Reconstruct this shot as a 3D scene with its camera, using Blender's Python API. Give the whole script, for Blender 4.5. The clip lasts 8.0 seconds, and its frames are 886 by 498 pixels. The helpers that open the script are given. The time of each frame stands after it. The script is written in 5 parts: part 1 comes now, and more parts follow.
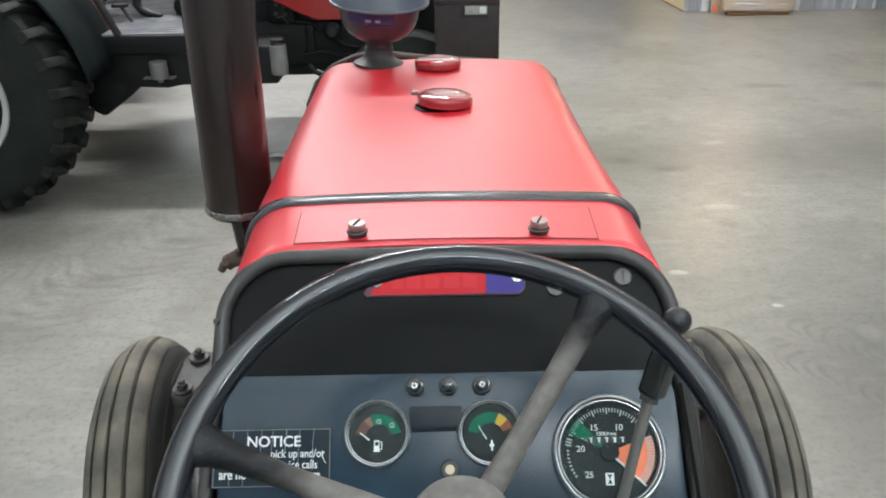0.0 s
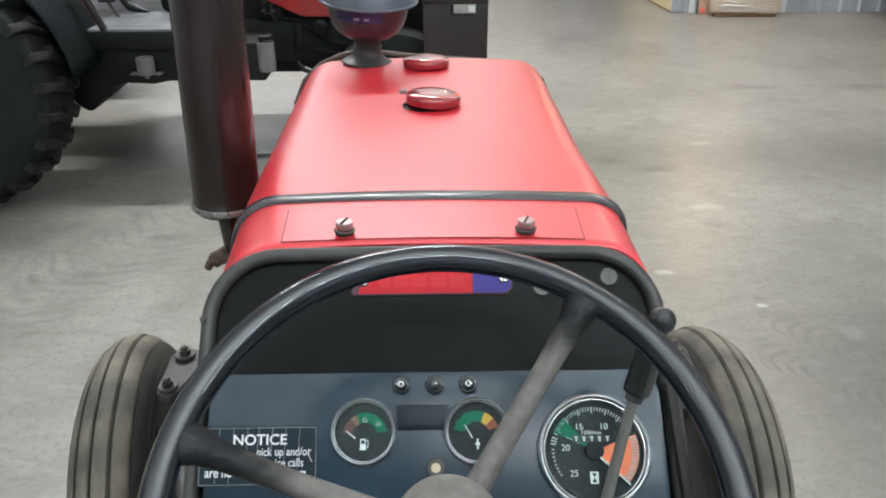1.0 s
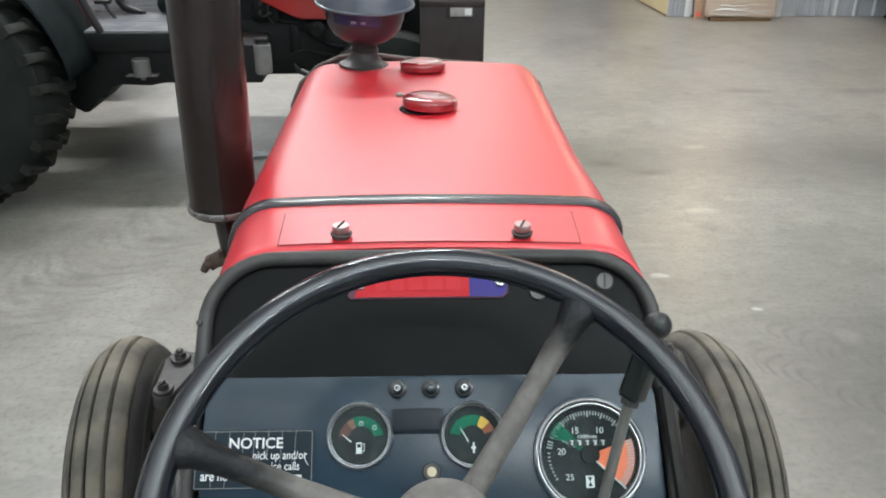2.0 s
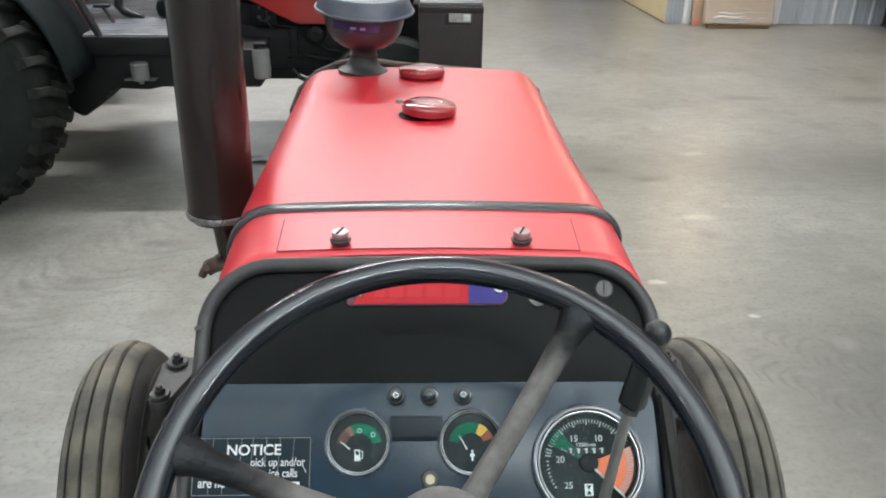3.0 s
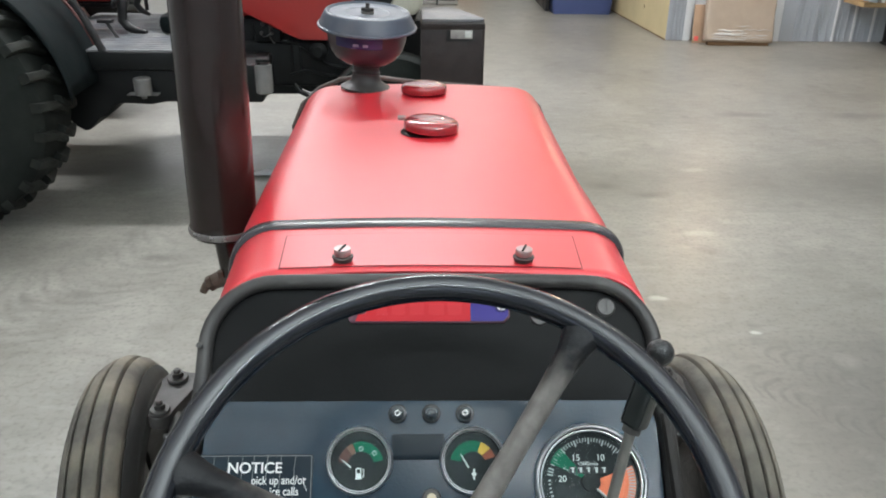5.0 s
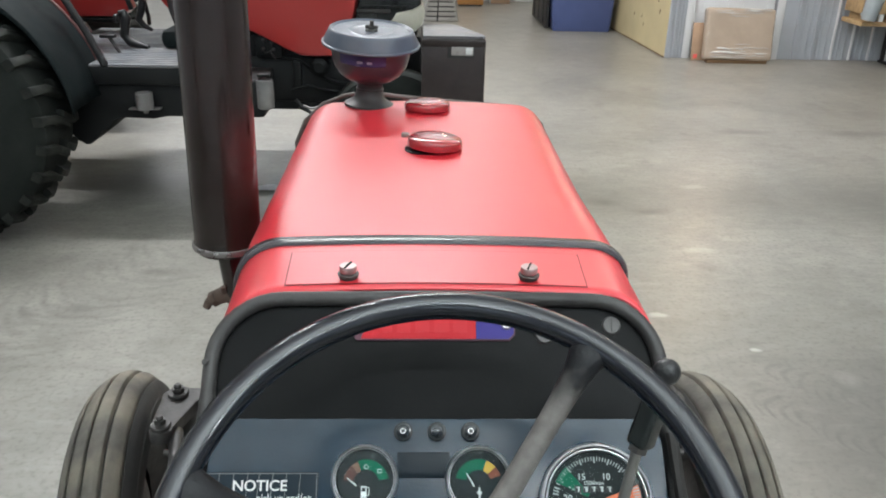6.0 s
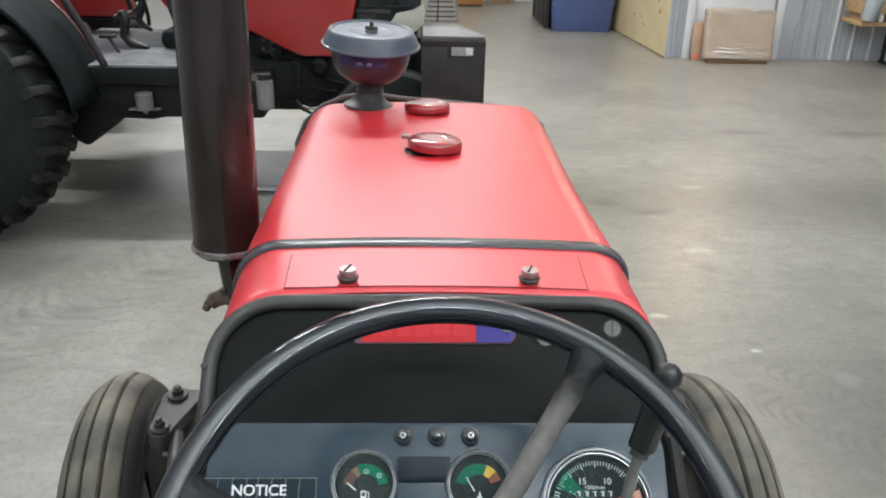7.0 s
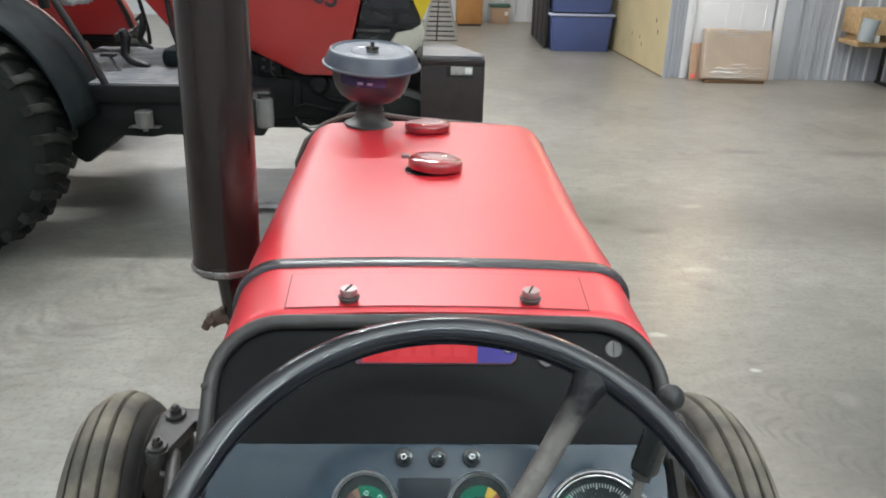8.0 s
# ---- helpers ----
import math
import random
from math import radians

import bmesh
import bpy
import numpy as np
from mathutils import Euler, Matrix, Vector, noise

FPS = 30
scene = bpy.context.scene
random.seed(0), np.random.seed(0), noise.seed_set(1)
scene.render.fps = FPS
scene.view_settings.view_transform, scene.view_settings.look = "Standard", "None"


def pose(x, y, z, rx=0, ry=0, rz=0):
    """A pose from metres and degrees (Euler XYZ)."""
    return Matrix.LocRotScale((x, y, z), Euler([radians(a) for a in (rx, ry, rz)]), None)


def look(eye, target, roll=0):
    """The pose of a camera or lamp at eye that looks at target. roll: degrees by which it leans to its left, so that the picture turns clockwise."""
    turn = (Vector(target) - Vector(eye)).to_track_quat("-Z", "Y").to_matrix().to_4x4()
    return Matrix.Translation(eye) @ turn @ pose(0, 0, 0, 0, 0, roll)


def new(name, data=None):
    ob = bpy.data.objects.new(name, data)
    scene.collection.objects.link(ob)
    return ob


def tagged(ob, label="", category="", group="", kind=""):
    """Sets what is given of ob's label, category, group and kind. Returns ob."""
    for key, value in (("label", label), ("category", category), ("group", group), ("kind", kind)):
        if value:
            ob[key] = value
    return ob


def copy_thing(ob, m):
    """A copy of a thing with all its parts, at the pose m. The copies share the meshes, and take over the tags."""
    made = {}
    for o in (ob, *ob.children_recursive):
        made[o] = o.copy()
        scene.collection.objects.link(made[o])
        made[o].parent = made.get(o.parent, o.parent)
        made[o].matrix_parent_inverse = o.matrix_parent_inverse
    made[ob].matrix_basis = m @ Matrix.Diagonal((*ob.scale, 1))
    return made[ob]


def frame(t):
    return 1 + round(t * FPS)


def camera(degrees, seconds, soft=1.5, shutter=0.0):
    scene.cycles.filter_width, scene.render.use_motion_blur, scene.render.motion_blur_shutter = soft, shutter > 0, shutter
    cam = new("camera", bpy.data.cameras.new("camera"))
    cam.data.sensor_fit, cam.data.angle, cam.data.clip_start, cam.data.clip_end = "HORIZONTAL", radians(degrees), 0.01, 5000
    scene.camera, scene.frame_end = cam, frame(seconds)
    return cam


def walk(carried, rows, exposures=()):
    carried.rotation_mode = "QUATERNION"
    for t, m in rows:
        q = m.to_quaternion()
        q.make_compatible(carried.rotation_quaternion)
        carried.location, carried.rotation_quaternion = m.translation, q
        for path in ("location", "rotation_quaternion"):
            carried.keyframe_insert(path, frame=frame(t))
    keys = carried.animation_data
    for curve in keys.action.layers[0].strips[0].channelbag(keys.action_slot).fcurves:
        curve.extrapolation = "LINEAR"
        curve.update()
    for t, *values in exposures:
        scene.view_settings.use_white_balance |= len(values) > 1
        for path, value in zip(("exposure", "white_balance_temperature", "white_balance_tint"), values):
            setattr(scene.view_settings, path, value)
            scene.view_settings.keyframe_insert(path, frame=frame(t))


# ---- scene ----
cam = camera(58.1, 8.0, soft=1.9)
PATH = [
    (0, (-0.008, 0.034, 1.687), (0.003, 1.826, 0.8), -0.8),
    (0.5, (-0.008, 0.031, 1.688), (0.026, 1.821, 0.796), -0.2),
    (1, (-0.008, 0.032, 1.689), (0.035, 1.822, 0.798), 0.0),
    (1.5, (-0.008, 0.031, 1.69), (0.041, 1.822, 0.8), 0.1),
    (3, (-0.011, 0.033, 1.692), (0.05, 1.831, 0.818), 0.7),
    (3.5, (-0.011, 0.033, 1.693), (0.053, 1.833, 0.823), 0.7),
    (4, (-0.011, 0.032, 1.694), (0.053, 1.834, 0.83), 0.7),
    (4.5, (-0.01, 0.034, 1.694), (0.05, 1.839, 0.835), 0.7),
    (6, (-0.02, 0.033, 1.698), (0.043, 1.862, 0.892), 1.2),
    (6.5, (-0.019, 0.034, 1.699), (0.043, 1.863, 0.892), 1.1),
    (7, (-0.02, 0.038, 1.699), (0.043, 1.867, 0.893), 1.2),
    (7.5, (-0.022, 0.04, 1.7), (0.041, 1.879, 0.916), 1.4),
    (8, (-0.023, 0.039, 1.701), (0.044, 1.886, 0.936), 1.4),
]
walk(cam, [(t, look(e, g, r)) for t, e, g, r in PATH])

# ------------------------------------------------------------------ light
world = bpy.data.worlds.new("world")
scene.world = world
world.use_nodes = True
world.node_tree.nodes["Background"].inputs[0].default_value = (0.8, 0.85, 0.9, 1)
world.node_tree.nodes["Background"].inputs[1].default_value = 0.05
scene.view_settings.exposure = -0.04

CEIL = 5.4
HANG = 3.4
COOL, WARM, BLUISH = (0.95, 0.97, 1.0), (1.0, 0.87, 0.71), (0.86, 0.96, 1.0)
# place, turn, light down, light up to the ceiling, tone; rows on each side, one across behind the tractor,
# and one close under the ceiling across the second tractor
TUBES = [(-3.5, 1.6, HANG, 0, 0.10, 0.05, COOL), (-1.7, 6.1, 5.25, 90, 5.3, 0.0, COOL), (-3.5, 12.7, HANG, 0, 0.45, 0.75, COOL),
         (3.3, 1.6, HANG, 0, 0.12, 0.05, COOL), (3.3, 6.8, HANG, 0, 0.55, 0.75, WARM), (0.9, 12.7, HANG, 0, 0.16, 0.55, WARM),
         (-2.8, -1.15, HANG, 90, 0.25, 0.6, BLUISH), (2.0, -1.15, HANG, 90, 0.85, 1.45, BLUISH)]
for x, y, z, turn, down, up, tone in TUBES:
    lamp = bpy.data.lights.new("strip_light", "AREA")
    lamp.shape, lamp.size, lamp.size_y, lamp.energy, lamp.color = "RECTANGLE", 0.24 if z > HANG else 0.035, 4.4, 88 * down, tone
    new("strip_light", lamp).matrix_world = pose(x, y, z - 0.07, 0, 0, turn)
    if up:
        lamp = bpy.data.lights.new("strip_uplight", "AREA")
        lamp.shape, lamp.size, lamp.size_y, lamp.energy, lamp.color = "RECTANGLE", 0.22, 4.4, 255 * up, BLUISH if y < 0 else COOL
        new("strip_uplight", lamp).matrix_world = pose(x, y, z + 0.07, 180, 0, turn)
# warm bulkhead lamp on the wall over the door
lamp = bpy.data.lights.new("bulkhead_light", "AREA")
lamp.shape, lamp.size, lamp.size_y, lamp.energy, lamp.color = "RECTANGLE", 0.5, 0.22, 30, (1.0, 0.66, 0.36)
new("bulkhead_light", lamp).matrix_world = pose(3.5, 9.42, 2.75, 70)
# cool fill light from added, unseen high windows in the wall behind the tractor
FILL_WINDOWS = (-4.0, 0.0, 4.0)
for x in FILL_WINDOWS:
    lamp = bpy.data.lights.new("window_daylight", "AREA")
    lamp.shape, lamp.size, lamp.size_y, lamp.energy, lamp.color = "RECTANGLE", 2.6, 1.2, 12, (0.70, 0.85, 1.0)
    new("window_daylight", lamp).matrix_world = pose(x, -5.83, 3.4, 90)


# ------------------------------------------------------------------ materials
def material(name, colour, rough=0.5, metal=0.0, vary=0.12, scale=6.0, fine=60.0, bump=0.0, bump_scale=120.0,
             coat=0.0, dust=0.0, dust_colour=(0.3, 0.27, 0.23), dust_scale=5.0, spec=0.5, rough_vary=0.08, coat_rough=0.08, coat_ior=1.5):
    """A painted, cast or moulded surface: colour that wanders at two scales, uneven gloss, fine relief, dust."""
    m = bpy.data.materials.new(name)
    m.use_nodes = True
    nt = m.node_tree
    p = nt.nodes["Principled BSDF"]
    where = nt.nodes.new("ShaderNodeTexCoord")

    def grain(s, detail=4.0):
        n = nt.nodes.new("ShaderNodeTexNoise")
        n.inputs["Scale"].default_value, n.inputs["Detail"].default_value = s, detail
        nt.links.new(where.outputs["Object"], n.inputs["Vector"])
        return n.outputs["Fac"]

    def ranged(v, a, b, lo=0.2, hi=0.8):
        r = nt.nodes.new("ShaderNodeMapRange")
        r.inputs[1].default_value, r.inputs[2].default_value = lo, hi
        r.inputs[3].default_value, r.inputs[4].default_value = a, b
        nt.links.new(v, r.inputs[0])
        return r.outputs[0]

    def mixed(f, a, b, kind="MIX"):
        x = nt.nodes.new("ShaderNodeMix")
        x.data_type, x.blend_type = "RGBA", kind
        for socket, value in ((x.inputs[0], f), (x.inputs[6], a), (x.inputs[7], b)):
            if isinstance(value, bpy.types.NodeSocket):
                nt.links.new(value, socket)
            else:
                socket.default_value = value if isinstance(value, float) else (*value, 1.0)
        return x.outputs[2]

    big, small = grain(scale), grain(fine, 3.0)
    dark = tuple(c * (1 - vary) for c in colour)
    light = tuple(min(1.0, c * (1 + vary)) for c in colour)
    col = mixed(ranged(big, 0.0, 1.0), dark, light)
    col = mixed(ranged(small, 0.0, 0.5), col, tuple(c * (1 - 0.8 * vary) for c in colour))
    if dust:
        col = mixed(ranged(grain(dust_scale, 6.0), 0.0, dust, 0.4, 0.75), col, dust_colour)
    nt.links.new(col, p.inputs["Base Color"])
    nt.links.new(ranged(grain(scale * 2.3), max(0.02, rough - rough_vary), min(1.0, rough + rough_vary)), p.inputs["Roughness"])
    p.inputs["Metallic"].default_value = metal
    p.inputs["Specular IOR Level"].default_value = spec
    p.inputs["Coat Weight"].default_value = coat
    p.inputs["Coat IOR"].default_value = coat_ior
    p.inputs["Coat Roughness"].default_value = coat_rough
    if bump:
        b = nt.nodes.new("ShaderNodeBump")
        b.inputs["Strength"].default_value, b.inputs["Distance"].default_value = bump, 0.004
        nt.links.new(grain(bump_scale, 5.0), b.inputs["Height"])
        nt.links.new(b.outputs[0], p.inputs["Normal"])
    return m


RED = material("red_enamel", (0.63, 0.022, 0.034), 0.40, vary=0.02, scale=2, fine=14, rough_vary=0.02, bump=0.008, bump_scale=260, coat=0.6, coat_rough=0.32, coat_ior=1.56)
RED2 = material("red_gloss_paint", (0.44, 0.036, 0.032), 0.3, vary=0.02, scale=1.5, fine=8, rough_vary=0.02, coat=0.5, coat_rough=0.15)
CAPRED = material("red_cap_enamel", (0.30, 0.012, 0.018), 0.14, vary=0.05, coat=0.8, coat_rough=0.10)
BAND = material("glossy_rubber_band", (0.055, 0.050, 0.056), 0.23, rough_vary=0.03, vary=0.15)
RUBBER = material("black_rubber_trim", (0.015, 0.0140, 0.0140), 0.42, spec=0.25, vary=0.2, bump=0.06, dust=0.08, dust_scale=14)
EDGING = material("worn_grey_black_edging", (0.026, 0.0235, 0.0225), 0.45, spec=0.4, vary=0.3, scale=18, bump=0.15, bump_scale=160, dust=0.6, dust_colour=(0.085, 0.082, 0.08), dust_scale=16)
WHEELGLOSS = material("black_glossy_rim", (0.0065, 0.0080, 0.0125), 0.14, spec=0.55, vary=0.15, scale=9, rough_vary=0.03, coat=0.3, coat_rough=0.09, bump=0.02, bump_scale=200)
BALLEND = material("worn_black_ball", (0.012, 0.013, 0.014), 0.34, rough_vary=0.05, vary=0.4, scale=60, bump=0.5, bump_scale=160, dust=0.3, dust_colour=(0.08, 0.08, 0.08), dust_scale=70)
DUSTY = material("dusty_black_spoke", (0.128, 0.117, 0.107), 0.5, spec=0.3, vary=0.25, scale=30, fine=190, bump=0.35, bump_scale=130, dust=0.5, dust_colour=(0.22, 0.205, 0.19), dust_scale=90)
PANEL = material("blue_black_panel_paint", (0.0120, 0.0300, 0.0480), 0.23, rough_vary=0.03, spec=0.42, vary=0.38, scale=11, fine=55, bump=0.05, bump_scale=400)
DASHBLACK = material("matt_black_dash", (0.0050, 0.0051, 0.0053), 0.40, spec=0.09, vary=0.2, bump=0.05, bump_scale=300, dust=0.006, dust_scale=9)
CHROME = material("chrome", (0.88, 0.89, 0.91), 0.32, 1.0, vary=0.05, rough_vary=0.04)
STEEL = material("zinc_bolt_steel", (0.5, 0.48, 0.46), 0.37, 1.0, vary=0.2, scale=40)
ZINC = material("pale_zinc_screw", (0.42, 0.31, 0.30), 0.34, 0.7, vary=0.15, scale=60)
SCREWGREY = material("dull_grey_screw", (0.072, 0.068, 0.066), 0.45, 0.4, vary=0.15)
DIALBLACK = material("faded_black_dial", (0.014, 0.017, 0.018), 0.55, spec=0.2, vary=0.12)
WHITE = material("white_print", (0.75, 0.75, 0.73), 0.6, vary=0.05)
PALEDIAL = material("off_white_dial_print", (0.55, 0.56, 0.54), 0.6, vary=0.06)
TICK = material("dull_white_tick_print", (0.36, 0.37, 0.36), 0.6, vary=0.1)
WORN = material("worn_white_print", (0.20, 0.21, 0.21), 0.6)
GREEN = material("green_dial_print", (0.004, 0.120, 0.066), 0.6, spec=0.15, vary=0.06)
YELLOWP = material("yellow_dial_print", (0.52, 0.30, 0.025), 0.6, vary=0.06)
ORANGE = material("orange_dial_print", (0.75, 0.17, 0.07), 0.6, vary=0.06)
TANP = material("tan_dial_print", (0.2, 0.095, 0.06), 0.6, vary=0.25, scale=120)
REDP = material("red_plate_print", (0.46, 0.012, 0.02), 0.4, spec=0.15, vary=0.1)
BLUEP = material("blue_plate_print", (0.04, 0.03, 0.19), 0.4, spec=0.15, vary=0.1)
EXHAUST = material("brown_black_muffler_paint", (0.018, 0.0105, 0.0090), 0.17, rough_vary=0.03, vary=0.2, scale=6, fine=40, spec=0.62)
RUST = material("rusty_cast_iron", (0.09, 0.06, 0.045), 0.75, vary=0.4, scale=30, bump=0.5, bump_scale=90)
CLEANER = material("blue_grey_plastic_cap", (0.066, 0.080, 0.108), 0.35, rough_vary=0.06, vary=0.2, scale=14, bump=0.08, dust=0.35, dust_colour=(0.17, 0.16, 0.16), dust_scale=16)
BOWL = material("smoky_dark_bowl", (0.032, 0.025, 0.035), 0.37, vary=0.25, scale=14, coat=0.2, dust=0.4, dust_colour=(0.075, 0.052, 0.052), dust_scale=12)
DARKPL = material("dark_grey_plastic", (0.038, 0.034, 0.034), 0.45, spec=0.35, vary=0.2, dust=0.08)
TYRE = material("worn_tyre_rubber", (0.017, 0.017, 0.016), 0.72, vary=0.25, scale=9, bump=0.35, bump_scale=70, dust=0.45, dust_colour=(0.068, 0.062, 0.05), dust_scale=7)
TREAD = material("dusty_worn_tread", (0.095, 0.089, 0.076), 0.8, vary=0.35, scale=22, fine=120, bump=0.35, bump_scale=90, dust=0.9, dust_colour=(0.25, 0.222, 0.17), dust_scale=9)
TYRE2 = material("dark_lug_tyre_rubber", (0.016, 0.0190, 0.0172), 0.75, spec=0.15, vary=0.3, scale=8, bump=0.3, bump_scale=60, dust=0.18, dust_colour=(0.05, 0.053, 0.045))
LUGTOP = material("dusty_lug_rubber", (0.014, 0.016, 0.0145), 0.7, vary=0.35, scale=11, bump=0.3, spec=0.25, dust=0.45, dust_colour=(0.048, 0.051, 0.042), dust_scale=16)
IRON = material("dark_cast_iron", (0.03, 0.028, 0.027), 0.6, vary=0.3, scale=12, bump=0.3, dust=0.35, dust_colour=(0.09, 0.08, 0.07))
SPINDLE = material("grimy_steering_arm", (0.04, 0.038, 0.037), 0.5, 0.2, vary=0.3, scale=25, bump=0.3, dust=0.45, dust_colour=(0.1, 0.092, 0.085), dust_scale=18)
BLACKBODY = material("black_chassis_paint", (0.0098, 0.0108, 0.0112), 0.5, spec=0.22, vary=0.25, dust=0.15, dust_colour=(0.03, 0.03, 0.03))
FENDERM = material("dark_green_grey_fender", (0.0100, 0.0145, 0.0155), 0.55, spec=0.08, vary=0.3, scale=5, dust=0.3, dust_colour=(0.024, 0.028, 0.028), dust_scale=9)
DECKM = material("worn_grey_deck", (0.10, 0.108, 0.12), 0.5, spec=0.3, vary=0.5, scale=9, bump=0.3, bump_scale=50, dust=0.8, dust_colour=(0.20, 0.198, 0.19), dust_scale=7)
RIMW = material("pale_wheel_rim", (0.5, 0.5, 0.47), 0.4, vary=0.15, dust=0.3)
FILTERW = material("white_filter_can", (0.175, 0.17, 0.168), 0.45, vary=0.2, scale=20, dust=0.3)
CREAM = material("cream_lamp_plastic", (0.6, 0.58, 0.48), 0.37, vary=0.15, dust=0.3)
GLOSSBLK = material("gloss_black_grille", (0.02, 0.022, 0.024), 0.15, vary=0.3, coat=0.4)
BOXTOP = material("grey_dusty_box_lid", (0.13, 0.13, 0.14), 0.5, vary=0.2, scale=15, bump=0.2, dust=0.4)
BROWNBLK = material("brown_black_box", (0.028, 0.0175, 0.0155), 0.36, rough_vary=0.06, spec=0.5, vary=0.45, scale=13, bump=0.9, bump_scale=11, dust=0.3, dust_colour=(0.05, 0.036, 0.033), dust_scale=14)
CARD = material("brown_cardboard", (0.4, 0.27, 0.18), 0.7, vary=0.1, scale=8, fine=70)
WRAPCARD = material("shrink_wrapped_cardboard", (0.42, 0.335, 0.26), 0.42, vary=0.1, scale=7, bump=0.5, bump_scale=14, coat=0.9, rough_vary=0.1)
PLY = material("yellowed_plywood", (0.6, 0.5, 0.29), 0.6, vary=0.12, scale=2.5, fine=30, bump=0.05)
KNOT_AND_SHADE = material("knot_and_shade_brown", (0.16, 0.09, 0.04), 0.7, vary=0.3, scale=50)
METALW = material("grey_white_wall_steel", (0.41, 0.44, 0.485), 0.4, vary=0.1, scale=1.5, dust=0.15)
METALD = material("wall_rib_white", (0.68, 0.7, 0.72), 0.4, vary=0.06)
DOORW = material("white_door_paint", (0.74, 0.76, 0.78), 0.4, vary=0.04)
WALLM = material("pale_wall_lining", (0.6, 0.62, 0.64), 0.55, vary=0.06, scale=1.2)
CEILM = material("white_ceiling_steel", (0.8, 0.8, 0.79), 0.5, vary=0.04, scale=1.0)
BINBLUE = material("blue_tote_plastic", (0.07, 0.098, 0.24), 0.4, vary=0.12, scale=5)
BINLID = material("pale_blue_lid_plastic", (0.35, 0.38, 0.5), 0.4, vary=0.1)
CABDARK = material("black_cabinet_side", (0.02, 0.02, 0.021), 0.5, vary=0.3)
PINE = material("orange_pine_wood", (0.45, 0.22, 0.07), 0.5, vary=0.2, scale=5, fine=50)
OSB = material("strand_board_wood", (0.45, 0.31, 0.16), 0.7, vary=0.35, scale=26, fine=90, bump=0.2)
BLKSTEEL = material("black_steel_leg", (0.02, 0.02, 0.02), 0.45, vary=0.2)
GREYPL = material("grey_plastic_tub", (0.32, 0.36, 0.38), 0.5, vary=0.15)
GREENPL = material("dark_green_lid", (0.05, 0.12, 0.09), 0.5, vary=0.15)
SLATW = material("off_white_slats", (0.30, 0.29, 0.27), 0.55, vary=0.15)
YELLOW = material("yellow_sign_plastic", (0.75, 0.55, 0.02), 0.4, vary=0.06)
PINK = material("pink_red_sticker", (0.8, 0.12, 0.1), 0.5, vary=0.1)
PEDAL = material("black_lever_iron", (0.014, 0.014, 0.015), 0.45, vary=0.2)
FROSTED = material("frosted_pane", (0.7, 0.78, 0.85), 0.4, vary=0.03)
LAMPW = material("white_lamp_housing", (0.75, 0.75, 0.75), 0.5, vary=0.03)


def glass_material():
    m = bpy.data.materials.new("gauge_glass")
    m.use_nodes = True
    p = m.node_tree.nodes["Principled BSDF"]
    p.inputs["Base Color"].default_value = (0.9, 0.95, 0.95, 1)
    p.inputs["Roughness"].default_value = 0.04
    p.inputs["Transmission Weight"].default_value = 1.0
    p.inputs["IOR"].default_value = 1.13
    return m


def spoke_material(centre, inner=0.148, outer=0.188):
    """Black moulding near the rim, rubbed grey and dusty towards the hub."""
    m = DUSTY.copy()
    m.name = "rubbed_spoke"
    nt = m.node_tree
    p = nt.nodes["Principled BSDF"]
    old = p.inputs["Base Color"].links[0].from_socket
    where = nt.nodes.new("ShaderNodeTexCoord")
    far = nt.nodes.new("ShaderNodeVectorMath")
    far.operation = "DISTANCE"
    far.inputs[1].default_value = centre
    nt.links.new(where.outputs["Object"], far.inputs[0])
    patchy = nt.nodes.new("ShaderNodeTexNoise")
    patchy.inputs["Scale"].default_value = 45
    nt.links.new(where.outputs["Object"], patchy.inputs["Vector"])
    add = nt.nodes.new("ShaderNodeMath")
    add.operation = "MULTIPLY_ADD"
    add.inputs[1].default_value = 0.07
    nt.links.new(patchy.outputs["Fac"], add.inputs[0])
    nt.links.new(far.outputs["Value"], add.inputs[2])
    edge = nt.nodes.new("ShaderNodeMapRange")
    edge.inputs[1].default_value, edge.inputs[2].default_value = inner, outer
    nt.links.new(add.outputs[0], edge.inputs[0])
    mix = nt.nodes.new("ShaderNodeMix")
    mix.data_type = "RGBA"
    mix.inputs[7].default_value = (0.006, 0.0065, 0.008, 1)
    nt.links.new(edge.outputs[0], mix.inputs[0])
    nt.links.new(old, mix.inputs[6])
    nt.links.new(mix.outputs[2], p.inputs["Base Color"])
    return m


SPOKE = spoke_material((0.0074, 0.4400, 1.2936))
WORNSPOKE = spoke_material((0.0074, 0.4400, 1.2936), 0.176, 0.212)
GLASS = glass_material()


